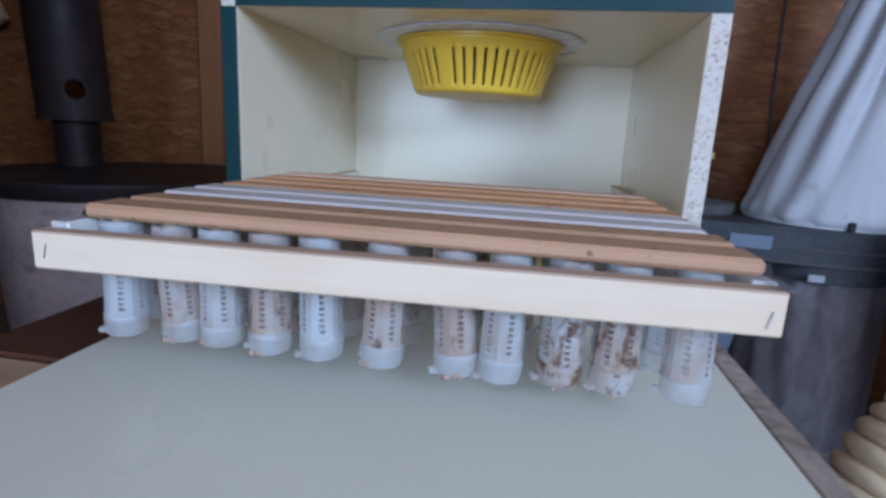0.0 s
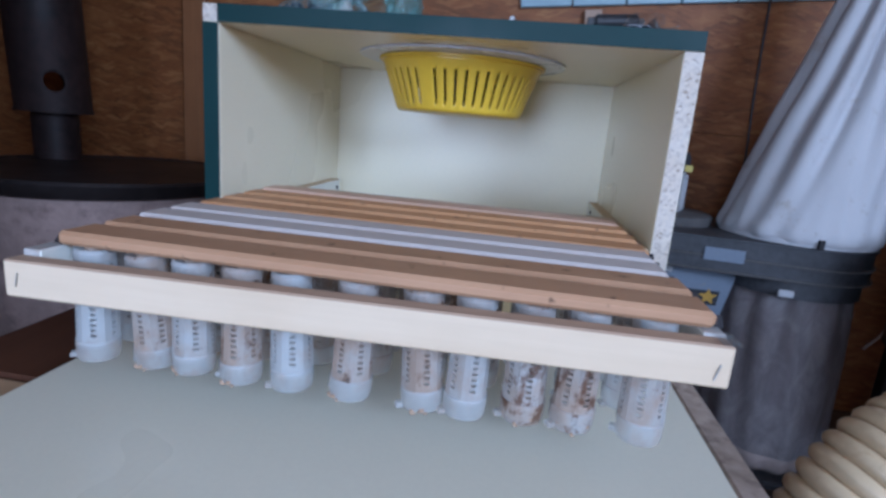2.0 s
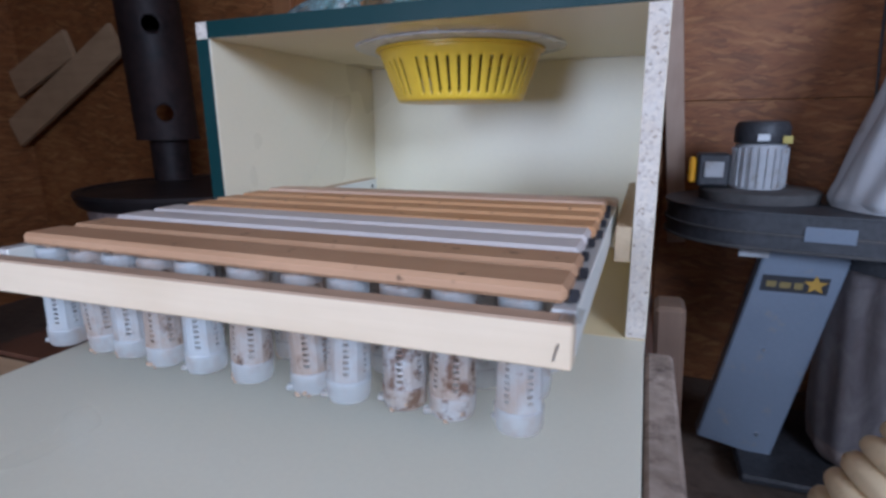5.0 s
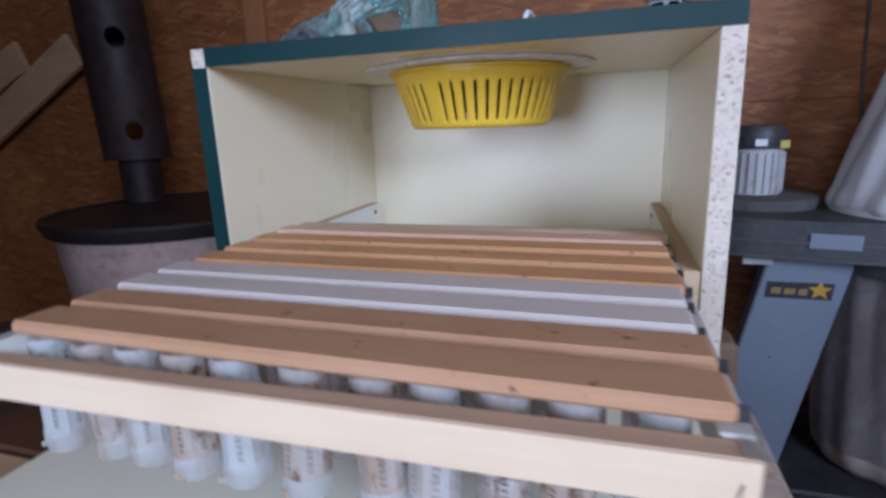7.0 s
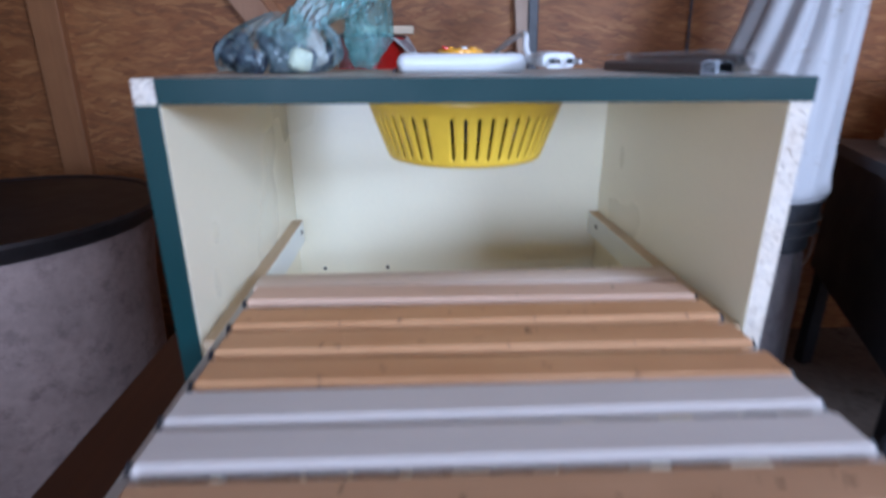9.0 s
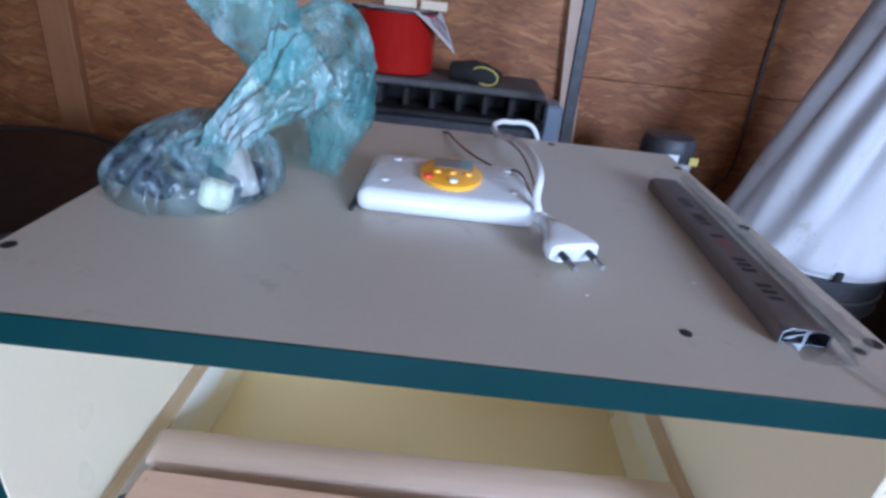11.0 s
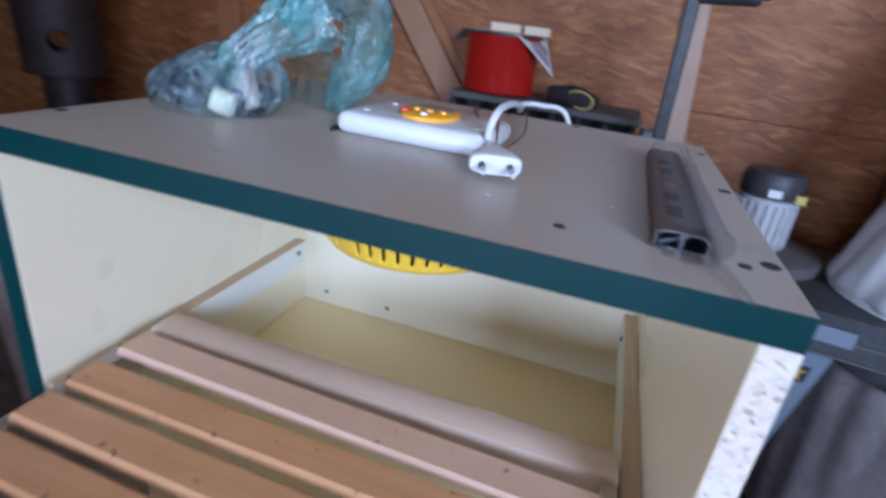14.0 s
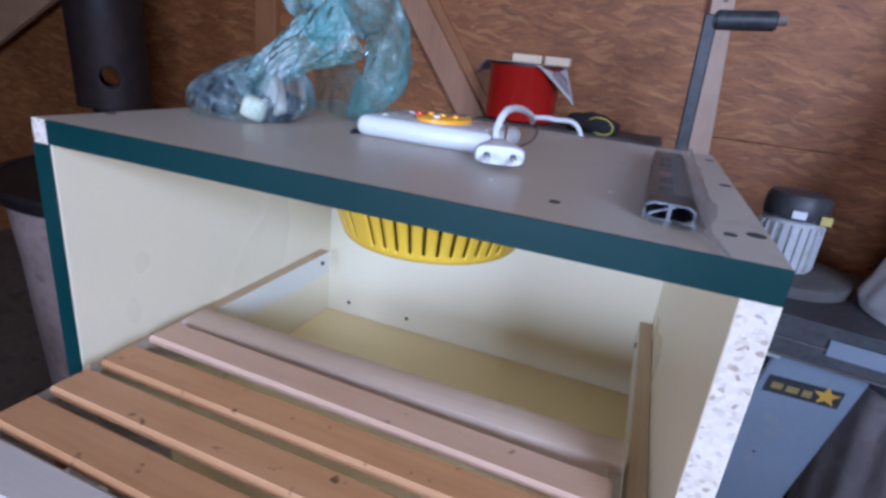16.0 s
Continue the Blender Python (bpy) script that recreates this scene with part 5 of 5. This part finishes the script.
    # cloth bag above, clear bag below
    creases = ((-2.62, 0.55, 0.16, 0.16), (-2.20, 0.75, 0.22, 0.12), (-1.92, 0.25, 0.10, 0.22), (-1.45, -0.30, 0.12, 0.10), (-1.12, 0.35, 0.15, 0.18), (-0.72, -0.20, 0.18, 0.14), (-0.25, 0.3, 0.16, 0.2), (0.6, 0.2, 0.15, 0.25), (1.5, -0.2, 0.15, 0.25), (2.5, 0.3, 0.18, 0.2), (3.15, 0.4, 0.14, 0.15))

    def cloth(a, z):
        u = max(0.0, z - 0.81)
        k = 0.25 + min(1.0, 2.2 * u)
        r = 1.0
        for a0, drift, depth, width in creases:
            d = (a - a0 - drift * u + math.pi) % (2 * math.pi) - math.pi
            r -= k * depth * math.exp(-(d / width) ** 2)
        c = Vector((math.cos(a) * 1.7, math.sin(a) * 1.7, z * 2.4))
        return r + 0.07 * noise.noise(c) + 0.03 * noise.noise(c * 3.1)
    ring = [(0.176, 0.790), (0.188, 0.797), (0.192, 0.810), (0.188, 0.83)] + [(0.184 - 0.135 * (0.05 * i), 0.845 + 0.05 * i) for i in range(17)] + [(0.03, 1.67), (0, 1.675)]
    bm = lathe(ring, 160, (0.835, 0.955, 0), wobble=cloth)
    for v in bm.verts:
        v.co.x += 0.15 * max(0, v.co.z - 0.82)
    bag = part("filter_bag", bm, M["cloth"], d, "grey cloth filter bag", smooth=True)
    part("bag_strap", lathe([(0.176, 0.788), (0.182, 0.790), (0.182, 0.802), (0.176, 0.804)], 80, (0.832, 0.955, 0)), M["cloth"], bag)
    part("strap_buckle", box(0.797, 0.811, 0.762, 0.772, 0.790, 0.812, 0.002), M["dark"], bag)
    def film(a, z):
        return 1 + 0.03 * math.sin(13 * a + 8 * z) + 0.05 * noise.noise(Vector((math.cos(a) * 3, math.sin(a) * 3, z * 7)))
    bm = lathe([(0.146, 0.700), (0.150, 0.68), (0.160, 0.60), (0.163, 0.50), (0.164, 0.40), (0.164, 0.30), (0.162, 0.236), (0.155, 0.20), (0.14, 0.180), (0.09, 0.175), (0, 0.1745)], 96, (0.832, 0.945, 0), wobble=film)
    col = part("collecting_bag", paint(bm, lambda n, c: 1 if c.z < 0.236 else 0), [M["smoke_film"], M["dust"]], d, "dusty clear plastic collecting bag", smooth=True)
    part("saw_dust", lathe([(0, 0.178), (0.08, 0.179), (0.120, 0.19), (0.140, 0.21), (0.142, 0.236), (0.08, 0.25), (0, 0.255)], 48, (0.825, 0.945, 0)), M["dusty"], col, "fine grey dust inside the bag")
    part("clip", box(0.742, 0.778, 0.778, 0.785, 0.664, 0.682, 0.002), M["machine_lt"], d, "pale clip")
    part("bag_hoop", lathe([(0.158, 0.66), (0.165, 0.66), (0.165, 0.699), (0.158, 0.699)], 72, (0.830, 0.945, 0)), M["housing"], d, "black hoop")


def place_on_front(ob):
    a, b = Vector(C1), Vector(C2)
    d = b - a
    base = math.atan2(d.y, d.x)
    off = math.acos((R1 - R2) / d.length)
    nx = Vector((math.cos(base - off), math.sin(base - off), 0))
    p = a.to_3d() + nx * (R1 + 0.0005)
    q = b.to_3d() + nx * (R2 + 0.0005)
    u = (q - p).normalized()
    m = Matrix((u, -nx, Vector((0, 0, 1)))).transposed().to_4x4()
    mid = p + (q - p) * 0.42
    for v in ob.data.vertices:
        w = v.co + root_place(ob.parent)
        local = Vector((w.x - 0.70, -(0.002 - w.y) - 0.0, 0))
        v.co = mid + u * local.x + nx * (0.002 - w.y + 0.0055) + Vector((0, 0, w.z)) - root_place(ob.parent)


def hose():
    h = thing("corrugated_hose", (0.46, -0.06, FLOOR), "cream corrugated extraction hose arching beside the bench", "hose")
    pts = [(0.43, -0.10, FLOOR + 0.055), (0.405, -0.09, 0.40), (0.405, -0.075, 0.56), (0.43, -0.06, 0.665), (0.485, -0.045, 0.735), (0.56, -0.02, 0.755), (0.65, 0.02, 0.72), (0.72, 0.06, 0.60), (0.75, 0.10, 0.40), (0.76, 0.14, FLOOR + 0.06)]
    path = [Vector(p) for p in smooth_path(pts, 56)]
    side, count, n = Vector((0, 1, 0)), 52, 26
    frames = []
    for i, p in enumerate(path):
        t = (path[min(i + 1, len(path) - 1)] - path[max(i - 1, 0)]).normalized()
        side = (side - t * side.dot(t)).normalized()
        frames.append((p, side.copy(), t.cross(side)))
    for k in range(count):
        # each rib is a rounded bulge between two narrow grooves
        bm, rings = bmesh.new(), []
        for s in range(9):
            p, e1, e2 = frames[min(len(frames) - 1, round((k + s / 8) * (len(frames) - 1) / count))]
            r = 0.0455 + 0.0085 * math.sin(math.pi * s / 8) ** 0.5
            rings.append([bm.verts.new(p + (e1 * math.cos(2 * math.pi * c / n) + e2 * math.sin(2 * math.pi * c / n)) * r) for c in range(n)])
        for a, b in zip(rings, rings[1:]):
            for c in range(n):
                bm.faces.new((a[c], a[(c + 1) % n], b[(c + 1) % n], b[c]))
        part("rib", bm, M["hose"], h, smooth=True)


def right_table():
    t = thing("side_table", (1.4, 0.85, FLOOR), "dark side table with a thick black top", "table")
    p0, p1 = Vector((1.270, 1.25)), Vector((0.913, 0.47))
    quad = [p1, Vector((1.75, 0.20)), Vector((2.0, 0.86)), p0]
    top = [(v.x, v.y) for v in quad]
    part("tabletop", slab(top, 0.848, 0.879), M["table_top"], t)
    inner = [((v.x - 1.45) * 0.95 + 1.45, (v.y - 0.68) * 0.92 + 0.68) for v in quad]
    part("cupboard_body", slab(inner, 0.46, 0.8475), M["black"], t, "black body under the top")
    for x, y in inner:
        part("leg", box((x - 1.45) * 0.93 + 1.45 - 0.02, (x - 1.45) * 0.93 + 1.45 + 0.02, (y - 0.68) * 0.9 + 0.68 - 0.02, (y - 0.68) * 0.9 + 0.68 + 0.02, FLOOR, 0.46, 0.002), M["black"], t)
    rnd = random.Random(9)
    z = 0.8795
    for k in range(13):
        th = rnd.choice((0.018, 0.022, 0.028))
        sx, sy = 0.30 + rnd.uniform(-0.02, 0.03) - 0.004 * k, 0.24 + rnd.uniform(-0.02, 0.02)
        bm = box(-sx, sx, -sy, sy, 0, th, 0.002)
        bmesh.ops.transform(bm, matrix=Matrix.Translation((1.50 + rnd.uniform(-0.02, 0.02), 0.74 + rnd.uniform(-0.02, 0.02), z)) @ Matrix.Rotation(radians(-22 + rnd.uniform(-3, 3)), 4, "Z"), verts=bm.verts)
        solo("stacked_board", bm, M["card"], "brownish board lying in a loose stack", "board", "stacked boards")
        z += th + 0.0005
    tub = lathe([(0, FLOOR), (0.13, FLOOR), (0.16, FLOOR + 0.26), (0.168, FLOOR + 0.27), (0.160, FLOOR + 0.272), (0.125, FLOOR + 0.012), (0, FLOOR + 0.012)], 40, (0.98, 0.30, 0))
    solo("black_bucket", tub, M["black"], "black plastic bucket on the shed floor", "bucket")
    bx = box(1.12, 1.32, 0.30, 0.42, FLOOR, FLOOR + 0.2, 0.006)
    solo("red_box", bx, M["red"], "dark red metal box on the shed floor", "box")


shed()
cable_on_wall()
stove()
engine_block()
red_pot()
glove()
crank()
extractor()
hose()
right_table()
bench()
cabinet()
tray()
bars()
cages()
controller()
plug_and_cord()
profile_bar()
teal_bag()
